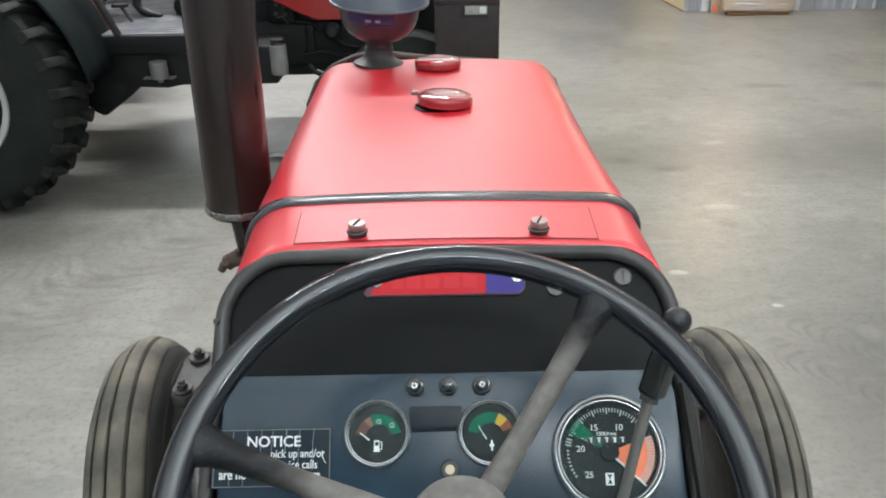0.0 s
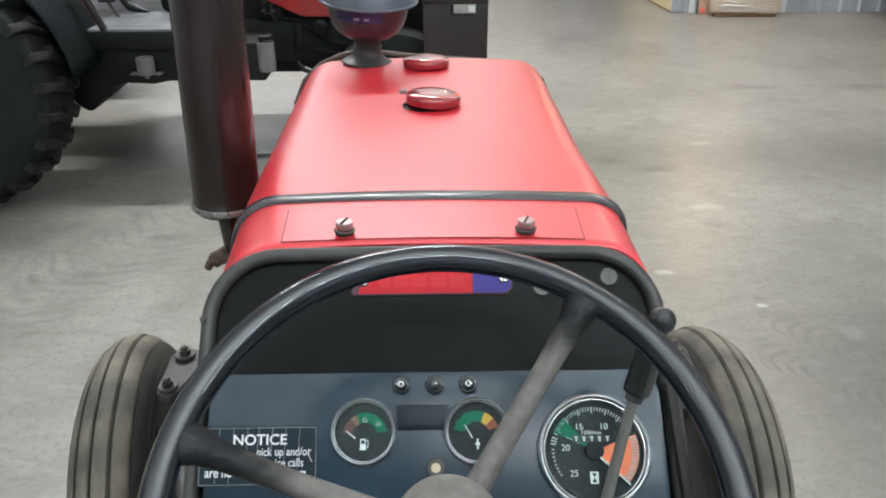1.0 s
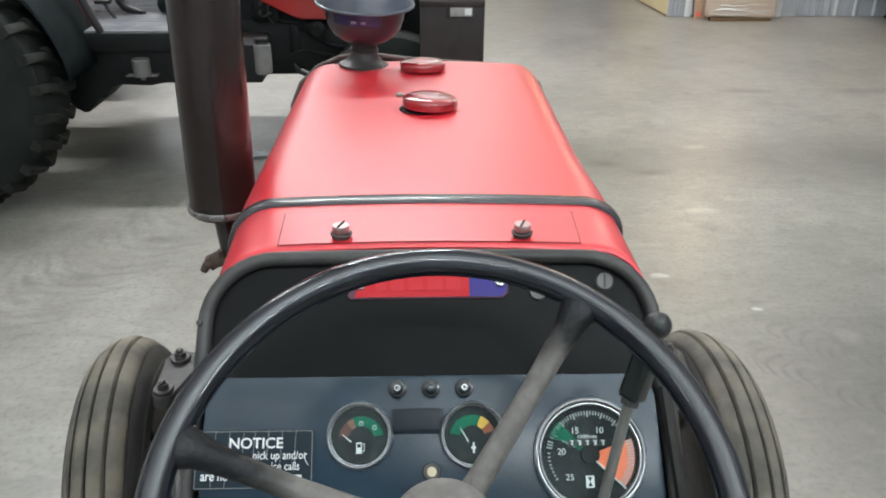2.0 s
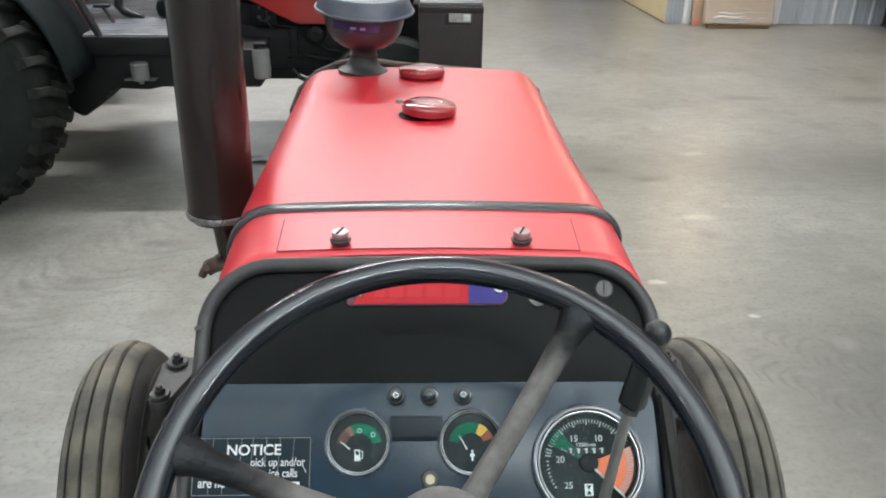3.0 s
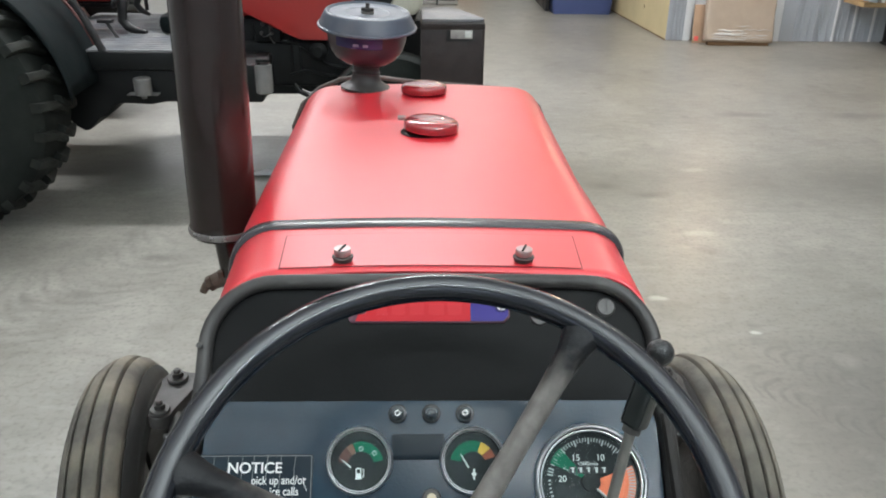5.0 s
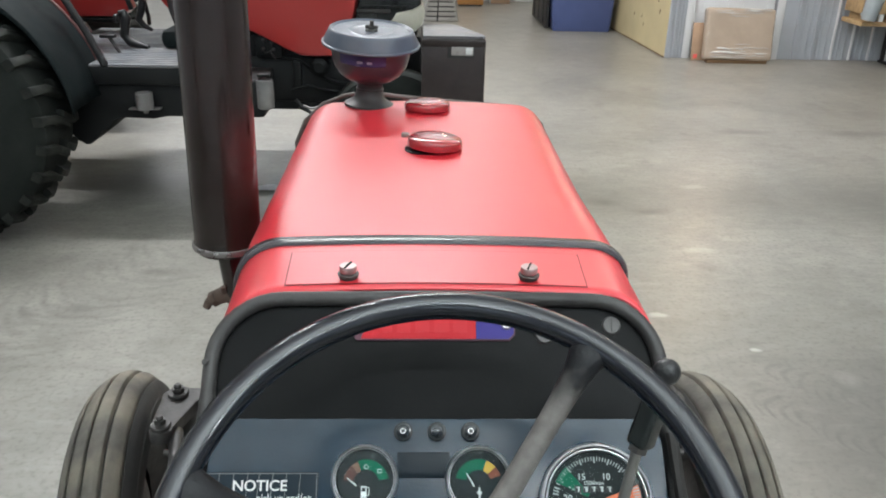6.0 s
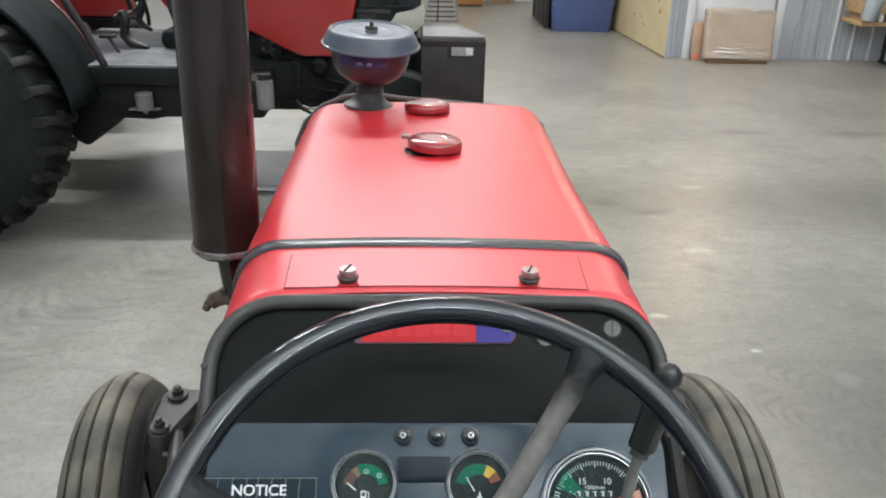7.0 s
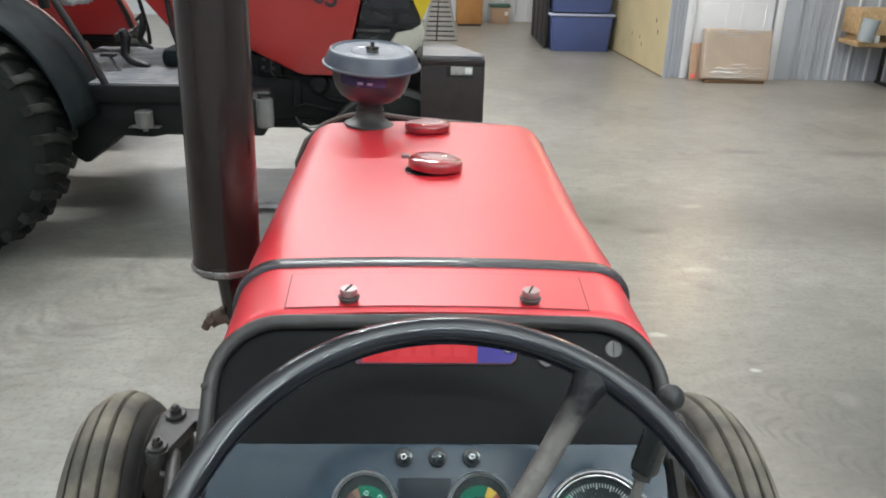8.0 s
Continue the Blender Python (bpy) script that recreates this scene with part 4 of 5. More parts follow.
        gl = part("glass", lathe([(0, 0.0056), (r * 0.915, 0.0056), (r * 0.915, 0.0061), (0, 0.0062)], m, 40), GLASS, g)
        gl.visible_shadow = False
        return g, m @ shift(0, 0, 0.0024)

    # fuel gauge
    g, m = dial(-0.067, -0.0422, 0.0295, "fuel_gauge", "round fuel gauge with a chrome bezel")
    part("red_arc", sector(0.0118, 0.0205, 132, 172, m @ shift(0.001, -0.004)), material("dark_red_dial_print", (0.10, 0.03, 0.022), 0.6, vary=0.25, scale=120), g)
    part("tan_arc", sector(0.0118, 0.0205, 112, 131, m @ shift(0.001, -0.004)), TANP, g)
    part("green_arc", sector(0.0122, 0.0212, 12, 111, m @ shift(0.001, -0.004)), GREEN, g)
    for u, v in ((0.0012, 0.0105), (0.0135, 0.0068)):
        part("mark", sector(0.0015, 0.0021, 0, 360, m @ shift(u, v, 0.0007)), PALEDIAL, g)
    part("needle", tube([(-0.0075, -0.0060, 0.0012), (-0.0160, 0.0008, 0.0012)], [0.0007, 0.0004], 6, m=m), WHITE, g)
    ic = box((-0.0006, -0.0132, 0.0003), (0.0050, 0.0042, 0.0006), 0, m)
    for c, q in (((-0.0006, -0.0159, 0.0003), (0.0062, 0.0010, 0.0006)), ((-0.0006, -0.0070, 0.0003), (0.0050, 0.0012, 0.0006)), ((-0.0027, -0.0092, 0.0003), (0.0008, 0.0038, 0.0006)), ((0.0015, -0.0092, 0.0003), (0.0008, 0.0038, 0.0006)),
                 ((0.0030, -0.0142, 0.0003), (0.0022, 0.0006, 0.0006)), ((0.0041, -0.0112, 0.0003), (0.0006, 0.0066, 0.0006)), ((0.0034, -0.0078, 0.0003), (0.0018, 0.0006, 0.0006))):
        box(c, q, 0, m, into=ic)
    part("pump_sign", ic, WHITE, g)
    # temperature gauge
    g, m = dial(0.037, -0.0430, 0.0295, "temperature_gauge", "round temperature gauge with a chrome bezel")
    part("green_arc", sector(0.0115, 0.0212, 70, 168, m @ shift(0, -0.003)), GREEN, g)
    part("yellow_arc", sector(0.0115, 0.0212, 42, 69, m @ shift(0, -0.003)), YELLOWP, g)
    part("red_arc", sector(0.0115, 0.0212, 18, 41, m @ shift(0, -0.003)), material("brown_red_dial_print", (0.24, 0.05, 0.02), 0.6, vary=0.2, scale=120), g)
    part("needle", tube([(-0.0040, -0.0062, 0.0012), (-0.0112, 0.0060, 0.0012)], [0.0007, 0.0004], 6, m=m), WHITE, g)
    ic = prism([(0.0, -0.0165), (0.0016, -0.0165), (0.0016, -0.0135), (0.0034, -0.0115), (0.0016, -0.0098), (0.0016, -0.0070), (0.0, -0.0070), (0.0, -0.0098), (-0.0020, -0.0115), (0.0, -0.0135)], 0.0005, m)
    part("thermometer_sign", ic, WHITE, g)
    # engine speed and hour meter
    g, m = dial(0.1447, -0.0624, 0.0505, "tachometer", "large round engine-speed and hour meter with a chrome bezel")
    part("green_field", sector(0.004, 0.0405, 132, 155, m), GREEN, g)
    part("orange_field", sector(0.006, 0.0415, -43, 20, m), ORANGE, g)
    ticks = bmesh.new()
    for i in range(30):
        a = 156 - i * 4.1
        if a < 24:
            break
        long = i % 5 == 1
        box((0.0368 if long else 0.0378, 0, 0.0003), (0.0056 if long else 0.0036, 0.0013 if long else 0.0009, 0.0006), 0, m @ Matrix.Rotation(radians(a), 4, "Z"), into=ticks)
    for i in range(11):
        long = i < 3
        box((0.0378, 0, 0.0003), (0.0052 if long else 0.0022, 0.0014, 0.0006), 0, m @ Matrix.Rotation(radians(162 + i * (4.0 if long else 5.2)), 4, "Z"), into=ticks)
    part("scale_ticks", ticks, TICK, g)
    ticks = bmesh.new()
    for i in range(16):
        a = 18 - i * 4.0
        box((0.0380, 0, 0.0010), (0.0062, 0.0013, 0.0004), 0, m @ Matrix.Rotation(radians(a), 4, "Z"), into=ticks)
    for r in (0.0165, 0.0200, 0.0235, 0.0270):
        box((r, 0, 0.0010), (0.0022, 0.0008, 0.0004), 0, m @ Matrix.Rotation(radians(153), 4, "Z"), into=ticks)
    part("field_ticks", ticks, TICK, g)
    for text, u, v, size in (("15", -0.0130, 0.0190, 0.0080), ("10", 0.0098, 0.0190, 0.0080), ("20", -0.0262, 0.0004, 0.0080), ("25", -0.0196, -0.0225, 0.0080), ("1500/min", -0.0020, 0.0146, 0.0050)):
        words(text, size, m @ shift(u, v, 0.0012), PALEDIAL, g, "CENTER", "numeral", 0.00003)
    for i in range(5):
        u = -0.0165 + i * 0.0072
        part("counter_window", box((u, 0.0106, 0.0009), (0.0060, 0.0062, 0.0014), 0, m), CABDARK, g)
        part("bar", box((u + 0.0004, 0.0106, 0.0018), (0.0014 + 0.0006 * (i % 2), 0.0042, 0.0005), 0, m), PALEDIAL, g)
        part("bar", box((u, 0.0124, 0.0018), (0.0036, 0.0009, 0.0005), 0, m), PALEDIAL, g)
    part("needle_boss", lathe([(0, 0), (0.0085, 0), (0.0085, 0.003), (0.006, 0.0036), (0, 0.0036)], m, 24), DIALBLACK, g)
    part("needle", tube([(0.004, -0.0050, 0.0022), (0.0310, -0.0305, 0.0022)], [0.0012, 0.0009], 6, m=m), PALEDIAL, g)
    sign = prism([(-0.0050, -0.0292), (0.0026, -0.0292), (0.0026, -0.0186), (-0.0050, -0.0186)], 0.0005, m)
    sign = part("hourglass_sign", sign, WHITE, g)
    for s in (-1, 1):
        part("glyph", prism([(-0.0012, -0.0239), (-0.0034, -0.0239 + s * 0.0040), (0.0010, -0.0239 + s * 0.0040)], 0.0004, m @ shift(0, 0, 0.0006)), DIALBLACK, g)
    part("pin", lathe([(0, 0), (0.0013, 0), (0.0013, 0.002), (0, 0.002)], m @ shift(-0.0168, -0.0023), 10), IRON, g)

    # warning lamps and starter lock
    for i, u in enumerate((-0.0325, -0.0012, 0.0302)):
        w = part("warning_lamp", lathe([(0, 0), (0.0088, 0), (0.0088, 0.004), (0.0080, 0.0058), (0.0062, 0.006), (0, 0.006)], P @ shift(u, 0.0), 28), material("glossy_lamp_body", (0.012, 0.017, 0.020), 0.16, rough_vary=0.04, spec=0.5), root, "small round black warning lamp")
        part("lens", lathe([(0.0062, 0.0058), (0.0056, 0.0084), (0.0034, 0.0098), (0, 0.0102)], P @ shift(u, 0.0), 24), material("dark_lamp_lens", (0.010, 0.018, 0.024), 0.10, rough_vary=0.03, coat=1.0), w)
        # steel ring laid on the lens as a painted glint
        if i != 1:
            part("lens_glint", sector(0.0020, 0.0026, 0, 360, P @ shift(u, 0.0, 0.0096), 0.0006), STEEL, w)
    k = part("starter_lock", lathe([(0, 0), (0.0085, 0), (0.0085, 0.003), (0.0075, 0.0045), (0.0060, 0.0045), (0.0060, 0.0035), (0, 0.0035)], P @ shift(-0.001, -0.0755), 28), SCREWGREY, root, "small brass-faced starter lock")
    part("lock_face", lathe([(0, 0.0034), (0.0044, 0.0034), (0.0044, 0.0048), (0, 0.0048)], P @ shift(-0.001, -0.0755), 24), material("pale_brass", (0.5, 0.43, 0.3), 0.4, 0.3), k)

    # notice sticker
    N = P @ shift(-0.2175, -0.0885)
    NARROW = Matrix.Diagonal((0.8, 1, 1, 1))
    st = part("notice_sticker", prism([(0, 0), (0.1075, 0), (0.1080, 0.001), (0.1085, 0.0515), (0.1075, 0.0525), (0.001, 0.0525), (0, 0.0515)], 0.0005, N), material("black_sticker", (0.0075, 0.0165, 0.0250), 0.34, spec=0.22), root, "cracked black notice sticker with white lettering")
    frame_ = bmesh.new()
    for c, s in (((0.054, 0.0012, 0.0007), (0.105, 0.0006, 0.0004)), ((0.054, 0.0512, 0.0007), (0.105, 0.0006, 0.0004)), ((0.0014, 0.026, 0.0007), (0.0006, 0.05, 0.0004)), ((0.1068, 0.026, 0.0007), (0.0006, 0.05, 0.0004))):
        box(c, s, 0, N, into=frame_)
    part("border", frame_, WORN, st)
    words("NOTICE", 0.0140, N @ shift(0.0305, 0.0362, 0.0007) @ Matrix.Diagonal((0.97, 0.95, 1, 1)), WHITE, st, "LEFT", "lettering", 0.0002)
    words("pick up and/or", 0.0106, N @ shift(0.1025, 0.0262, 0.0007) @ NARROW, WHITE, st, "RIGHT", "lettering", 0.00004)
    words("ice calls", 0.0106, N @ shift(0.0960, 0.0165, 0.0007) @ NARROW, WHITE, st, "RIGHT", "lettering", 0.00004)
    words("are no", 0.0120, N @ shift(0.0065, 0.0080, 0.0007) @ NARROW, WHITE, st, "LEFT", "lettering", 0.00014)
    part("bar", box((0.0930, 0.0098, 0.0007), (0.010, 0.005, 0.0004), 0, N), WHITE, st)
    rng = random.Random(2)
    for u in (0.018, 0.031, 0.0445, 0.0545, 0.0665, 0.0795, 0.092):
        pts = [(u + rng.uniform(-0.0005, 0.0005) - 0.0006 * j, 0.052 - 0.0125 * j, 0.0008) for j in range(5)]
        cut = rng.randint(2, 4)
        part("crack", tube(pts[:cut + 1], 0.00028 if u != 0.0665 else 0.0004, 5, m=N), WORN, st)
    part("crack", tube([(0.1, 0.032, 0.0008), (0.1005, 0.026, 0.0008), (0.1035, 0.0205, 0.0008)], 0.0003, 5, m=N), WHITE, st)

    # steering wheel: rim, two spokes in view and one towards the seat, hub
    C = slope((0.0074, 0.4400, 1.2936), 29.2) @ Matrix.Rotation(radians(1.2), 4, "Y")
    rim = [C @ Vector((0.1995 * math.cos(a), 0.1995 * math.sin(a), 0)) for a in [2 * math.pi * i / 96 for i in range(96)]]
    sw = part("steering_wheel", tube(rim, 0.0114, 18, True), WHEELGLOSS, root, "glossy black steering wheel rim")
    for a, flare, paint in ((55.0, 0.45, WORNSPOKE), (166.5, 0.5, SPOKE), (290.0, 0.5, SPOKE)):
        out, across, high = (C.to_3x3() @ Vector(v) for v in ((math.cos(radians(a)), math.sin(radians(a)), 0), (-math.sin(radians(a)), math.cos(radians(a)), 0), (0, 0, 1)))
        rows = []
        for r, h, rt, rn in ((0.020, -0.078, 0.0108, 0.0108), (0.06, -0.064, 0.0100, 0.0100), (0.11, -0.043, 0.0092, 0.0092), (0.135, -0.031, 0.0094, 0.0092), (0.155, -0.020, 0.0102, 0.0094), (0.170, -0.012, 0.0125, 0.0098), (0.180, -0.004, 0.0165, 0.0100), (0.188, -0.002, 0.0225, 0.0100), (0.194, 0.0, 0.029, 0.0090)):
            mid = C @ Vector((0, 0, 0)) + out * r + high * h
            rows.append([mid + across * ((0.010 + (rt - 0.010) * flare if r > 0.15 else rt) * math.cos(b)) + high * (rn * math.sin(b)) for b in [2 * math.pi * k / 18 for k in range(18)]])
        part("spoke", grid(rows, closed=True), paint, sw, "worn dusty spoke, black at the rim", 60)
    part("hub_cap", lathe([(0.0, -0.075), (0.036, -0.075), (0.041, -0.055), (0.042, -0.030), (0.039, -0.021), (0.032, -0.017), (0, -0.0155)], C @ shift(0, 0, -0.036), 40), DUSTY, sw, "dusty round hub cap")
    part("steering_column", tube([C @ Vector((0, 0, -0.10)), C @ Vector((0, 0, -0.30))], 0.022, 20), DASHBLACK, sw)

    # throttle lever with its grip and ball
    lv = part("throttle_lever", tube([(0.146, 0.553, 1.150), (0.149, 0.560, 1.178), (0.1655, 0.574, 1.277)], [0.0052, 0.005, 0.0046], 12), material("worn_lever_steel", (0.22, 0.215, 0.2), 0.4, 0.4, vary=0.3, scale=40), root, "steel throttle lever with a black grip")
    m = along((0.1675, 0.5755, 1.281), (0.187, 0.590, 1.347))
    part("grip", box((0, 0, 0.027), (0.0198, 0.0190, 0.058), 0.0045, m, 3), material("black_green_grip", (0.016, 0.020, 0.020), 0.24, rough_vary=0.04, vary=0.2, scale=30), lv, "square black plastic grip")
    part("collar", prism(hexagon(0.0088), 0.006, m @ shift(0, 0, -0.0065), 0.0008), SCREWGREY, lv)
    part("lock_ring", lathe([(0, -0.001), (0.0072, -0.001), (0.0072, 0.001), (0, 0.001)], m @ shift(0, 0, -0.0005), 16), SPINDLE, lv)
    part("ball", lathe([(0.0, 0.056)] + [(0.0115 * math.sin(a), 0.0665 - 0.0115 * math.cos(a)) for a in [0.5 + (math.pi - 0.5) * i / 10 for i in range(10)]] + [(0, 0.078)], m, 24), BALLEND, lv, "black ball end")


tractor()


# ------------------------------------------------------------------ the second tractor, across the way
XZ = Matrix(((1, 0, 0, 0), (0, 0, -1, 0), (0, 1, 0, 0), (0, 0, 0, 1)))  # an outline in x and z, its depth towards -y


def upright(outline, y_near, y_far, bevel=0.0):
    """An outline drawn in x and z that fills the space between two y."""
    return prism(outline, y_far - y_near, Matrix.Translation((0, y_far, 0)) @ XZ, bevel)


def lug_wheel(root, cx, y_near, y_far, R):
    """A rear wheel with bar lugs, each a piece of its own."""
    cy, w = (y_near + y_far) / 2, (y_far - y_near) / 2
    m = shift(cx, cy, R) @ AHEAD
    r = R - 0.045
    prof = [(0.31, -w * 0.80), (0.36, -w * 0.98), (0.44, -w), (0.52, -w * 0.97), (r - 0.03, -w * 0.90), (r - 0.006, -w * 0.78), (r, -w * 0.4), (r + 0.004, 0), (r, w * 0.4), (r - 0.006, w * 0.78), (r - 0.03, w * 0.90), (0.52, w * 0.97), (0.44, w), (0.36, w * 0.98), (0.31, w * 0.80)]
    ty = part("rear_tyre", lathe(prof, m, 64, caps=False), TYRE2, root, "large rear tyre with deep bar lugs")
    lug = prism([(-0.022, -w * 1.0), (0.026, -w * 1.0), (0.040, -w * 0.45), (0.095, 0.03), (0.050, 0.03), (-0.005, -w * 0.42)], 0.052, Matrix.Translation((0, 0, r - 0.008)), 0.014)
    # the shoulder end of the bar bends down over the side wall
    for v in lug.verts:
        if v.co.y < -w * 0.9:
            v.co.z -= 0.03
        v.co.z -= 0.5 * v.co.x * v.co.x / R
    data = link("lug", lug, LUGTOP)
    mesh = data.data
    bpy.data.objects.remove(data)
    count = 25
    for side in (0, 1):
        for i in range(count):
            o = new("lug", mesh)
            o.parent = ty
            turn = Matrix.Rotation(2 * math.pi * (i + 0.5 * side) / count, 4, "Y")
            o.matrix_basis = shift(cx, cy, R) @ turn @ (Matrix.Rotation(math.pi, 4, "Z") if side else Matrix.Identity(4)) @ (Matrix.Identity(4))
    disc = lathe([(0.0, -w * 0.25), (0.11, -w * 0.25), (0.13, -w * 0.1), (0.26, -w * 0.15), (0.278, -w * 0.62), (0.30, 0), (0.27, 0)], m, 48, caps=False)
    part("wheel_rim", lathe([(0.278, -w * 0.62), (0.287, -w * 0.75), (0.305, -w * 0.92), (0.33, -w * 0.94), (0.335, -w * 0.88), (0.315, -w * 0.8), (0.30, 0), (0.315, w * 0.8), (0.335, w * 0.9), (0.30, w * 0.9), (0.27, 0)], m, 48, caps=False), RIMW, ty, "pale painted wheel rim")
    part("wheel_disc", disc, FENDERM, ty, "dark wheel disc")
    return ty


def second_tractor():
    root = thing("second_tractor", (-1.2, 5.2, 0), "larger red farm tractor with black chassis, parked crosswise", "tractor")
    lug_wheel(root, -2.43, 3.84, 4.26, 0.635)
    lug_wheel(root, -2.72, 6.05, 6.45, 0.635)
    part("rear_axle", tube([(-2.43, 4.0, 0.635), (-2.72, 6.4, 0.635)], 0.09, 20), BLACKBODY, root)
    # mudguard over the near wheel
    rows = []
    for i in range(26):
        a = radians(4 + i * 6.0)
        rr = 0.725
        rows.append([(-2.46 + rr * math.cos(a), y, 0.635 + rr * math.sin(a) - dz) for y, dz in ((3.99, 0.035), (4.0, 0.012), (4.03, 0.0), (4.2, -0.004), (4.44, 0.0), (4.46, 0.012))])
    f = part("fender", grid(rows), FENDERM, root, "dark green-grey mudguard")
    f.modifiers.new("thickness", "SOLIDIFY").thickness = 0.006
    part("fender_lip", tube([(-2.46 + 0.727 * math.cos(radians(4 + i * 6.0)), 4.455, 0.635 + 0.727 * math.sin(radians(4 + i * 6.0))) for i in range(20)], 0.009, 8), material("worn_red_lip", (0.16, 0.06, 0.055), 0.4), f)
    part("fender_side", upright([(-2.46 + 0.722 * math.cos(radians(25 + i * 5.2)), 0.635 + 0.722 * math.sin(radians(25 + i * 5.2))) for i in range(26)] + [(-2.9, 0.75), (-1.9, 0.75)], 4.40, 4.43), BLACKBODY, f)
    # platform with its rubber mat
    part("deck", box((-1.66, 4.96, 0.80), (1.02, 1.28, 0.10), 0.012), BLACKBODY, root, "black platform edge")
    mat = box((-1.66, 4.96, 0.8525), (0.99, 1.25, 0.006), 0.002)
    mat = part("floor_mat", mat, DECKM, root, "worn grey ribbed floor mat")
    for i in range(23):
        part("mat_rib", box((-1.66, 4.40 + i * 0.052, 0.8562), (0.96, 0.018, 0.0026), 0.001), DECKM, mat)
    # chassis side, step bracket and filters
    ch = box((-1.335, 4.56, 0.670), (0.93, 0.36, 0.21), 0.015)
    box((-0.55, 5.22, 0.72), (1.1, 0.50, 0.42), 0.03, into=ch)
    # unseen belly block, added to shade the floor beneath
    box((-1.2, 5.33, 0.56), (1.5, 0.70, 0.20), 0.03, into=ch)
    part("chassis", ch, BLACKBODY, root, "black chassis and engine")
    low = upright([(-2.05, 0.70), (-1.96, 0.50), (-1.90, 0.43), (-1.86, 0.408), (-1.834, 0.411), (-1.795, 0.449), (-1.765, 0.484), (-1.725, 0.492), (-1.693, 0.544), (-1.64, 0.563), (-1.473, 0.557), (-1.40, 0.572), (-1.30, 0.585), (-1.30, 0.75), (-2.05, 0.75)], 4.362, 4.80, 0.006)
    part("axle_housing", low, BLACKBODY, root)
    br = part("filter_bracket", box((-1.500, 4.335, 0.622), (0.165, 0.06, 0.006), 0.002), FILTERW, root, "pale bracket plate")
    part("filter", lathe([(0, 0), (0.042, 0), (0.046, 0.006), (0.046, 0.086), (0.043, 0.09), (0, 0.09)], shift(-1.492, 4.312, 0.624), 24), FILTERW, br, "white oil filter can")
    part("drain_plug", lathe([(0, 0), (0.014, 0), (0.012, 0.016), (0, 0.016)], shift(-1.492, 4.312, 0.603), 12), FILTERW, br)
    part("filter", lathe([(0, 0), (0.040, 0), (0.047, 0.008), (0.047, 0.150), (0.044, 0.158), (0, 0.158)], shift(-0.862, 4.40, 0.615), 28), FILTERW, root, "white fuel filter can with faint print")
    # engine side: pump, pulley, pipes and brackets
    part("pump", lathe([(0, 0), (0.05, 0), (0.055, 0.01), (0.055, 0.10), (0.03, 0.12), (0, 0.12)], shift(-0.62, 4.98, 0.75) @ Matrix.Rotation(radians(90), 4, "X"), 24), BLACKBODY, root)
    part("pulley", lathe([(0, 0), (0.075, 0), (0.07, 0.012), (0.075, 0.024), (0.03, 0.03), (0, 0.03)], shift(-0.36, 4.98, 0.70) @ Matrix.Rotation(radians(90), 4, "X"), 28), BLACKBODY, root)
    part("pipe", tube([(-0.86, 4.94, 0.80), (-0.74, 4.92, 0.79), (-0.68, 4.92, 0.74), (-0.56, 4.93, 0.66), (-0.42, 4.95, 0.63)], 0.012, 10), BLACKBODY, root)
    part("pipe", tube([(-0.80, 4.93, 0.60), (-0.70, 4.92, 0.63), (-0.62, 4.92, 0.61), (-0.48, 4.95, 0.58)], 0.009, 10), BLACKBODY, root)
    part("bracket", box((-0.76, 4.94, 0.70), (0.05, 0.04, 0.16), 0.006), BLACKBODY, root)
    # fuel pump fittings: a pale union, hex nuts and thin bent lines
    for x, z, r in ((-0.941, 0.905, 0.013), (-0.898, 0.892, 0.011), (-0.951, 0.853, 0.012), (-0.890, 0.850, 0.010)):
        nut = prism(hexagon(r), 0.022, shift(x, 4.905, z) @ Matrix.Rotation(radians(90), 4, "X"), 0.002)
        lathe([(0, 0), (r * 0.55, 0), (r * 0.5, 0.018), (0, 0.02)], shift(x, 4.884, z) @ Matrix.Rotation(radians(90), 4, "X"), 12, into=nut)
        part("union_nut", nut, SCREWGREY, root)
    part("fuel_line", tube([(-0.941, 4.885, 0.905), (-0.925, 4.87, 0.93), (-0.905, 4.87, 0.93), (-0.898, 4.885, 0.892), (-0.905, 4.89, 0.83), (-0.88, 4.90, 0.79)], 0.005, 8), SCREWGREY, root)
    part("fuel_line", tube([(-0.951, 4.885, 0.853), (-0.935, 4.87, 0.835), (-0.915, 4.88, 0.838), (-0.890, 4.885, 0.850)], 0.005, 8), SPINDLE, root)
    part("injection_pump", box((-0.92, 4.95, 0.86), (0.16, 0.09, 0.13), 0.018), BLACKBODY, root)
    part("filter_head", box((-0.862, 4.41, 0.796), (0.07, 0.07, 0.022), 0.008), BLACKBODY, root)
    part("hose", tube([(-0.70, 4.43, 0.66), (-0.67, 4.42, 0.615), (-0.61, 4.42, 0.585), (-0.54, 4.43, 0.60), (-0.49, 4.45, 0.66)], 0.010, 10), BLACKBODY, root)
    part("hose", tube([(-0.66, 4.42, 0.63), (-0.62, 4.41, 0.615), (-0.57, 4.42, 0.622)], 0.006, 8), FILTERW, root)
    # pedals and levers on the platform
    pd = part("brake_pedal", tube([(-1.722, 4.69, 0.85), (-1.785, 4.72, 0.935)], 0.010, 8), PEDAL, root, "small black pedal")
    part("pad", box((-1.79, 4.72, 0.942), (0.085, 0.05, 0.02), 0.005), PEDAL, pd)
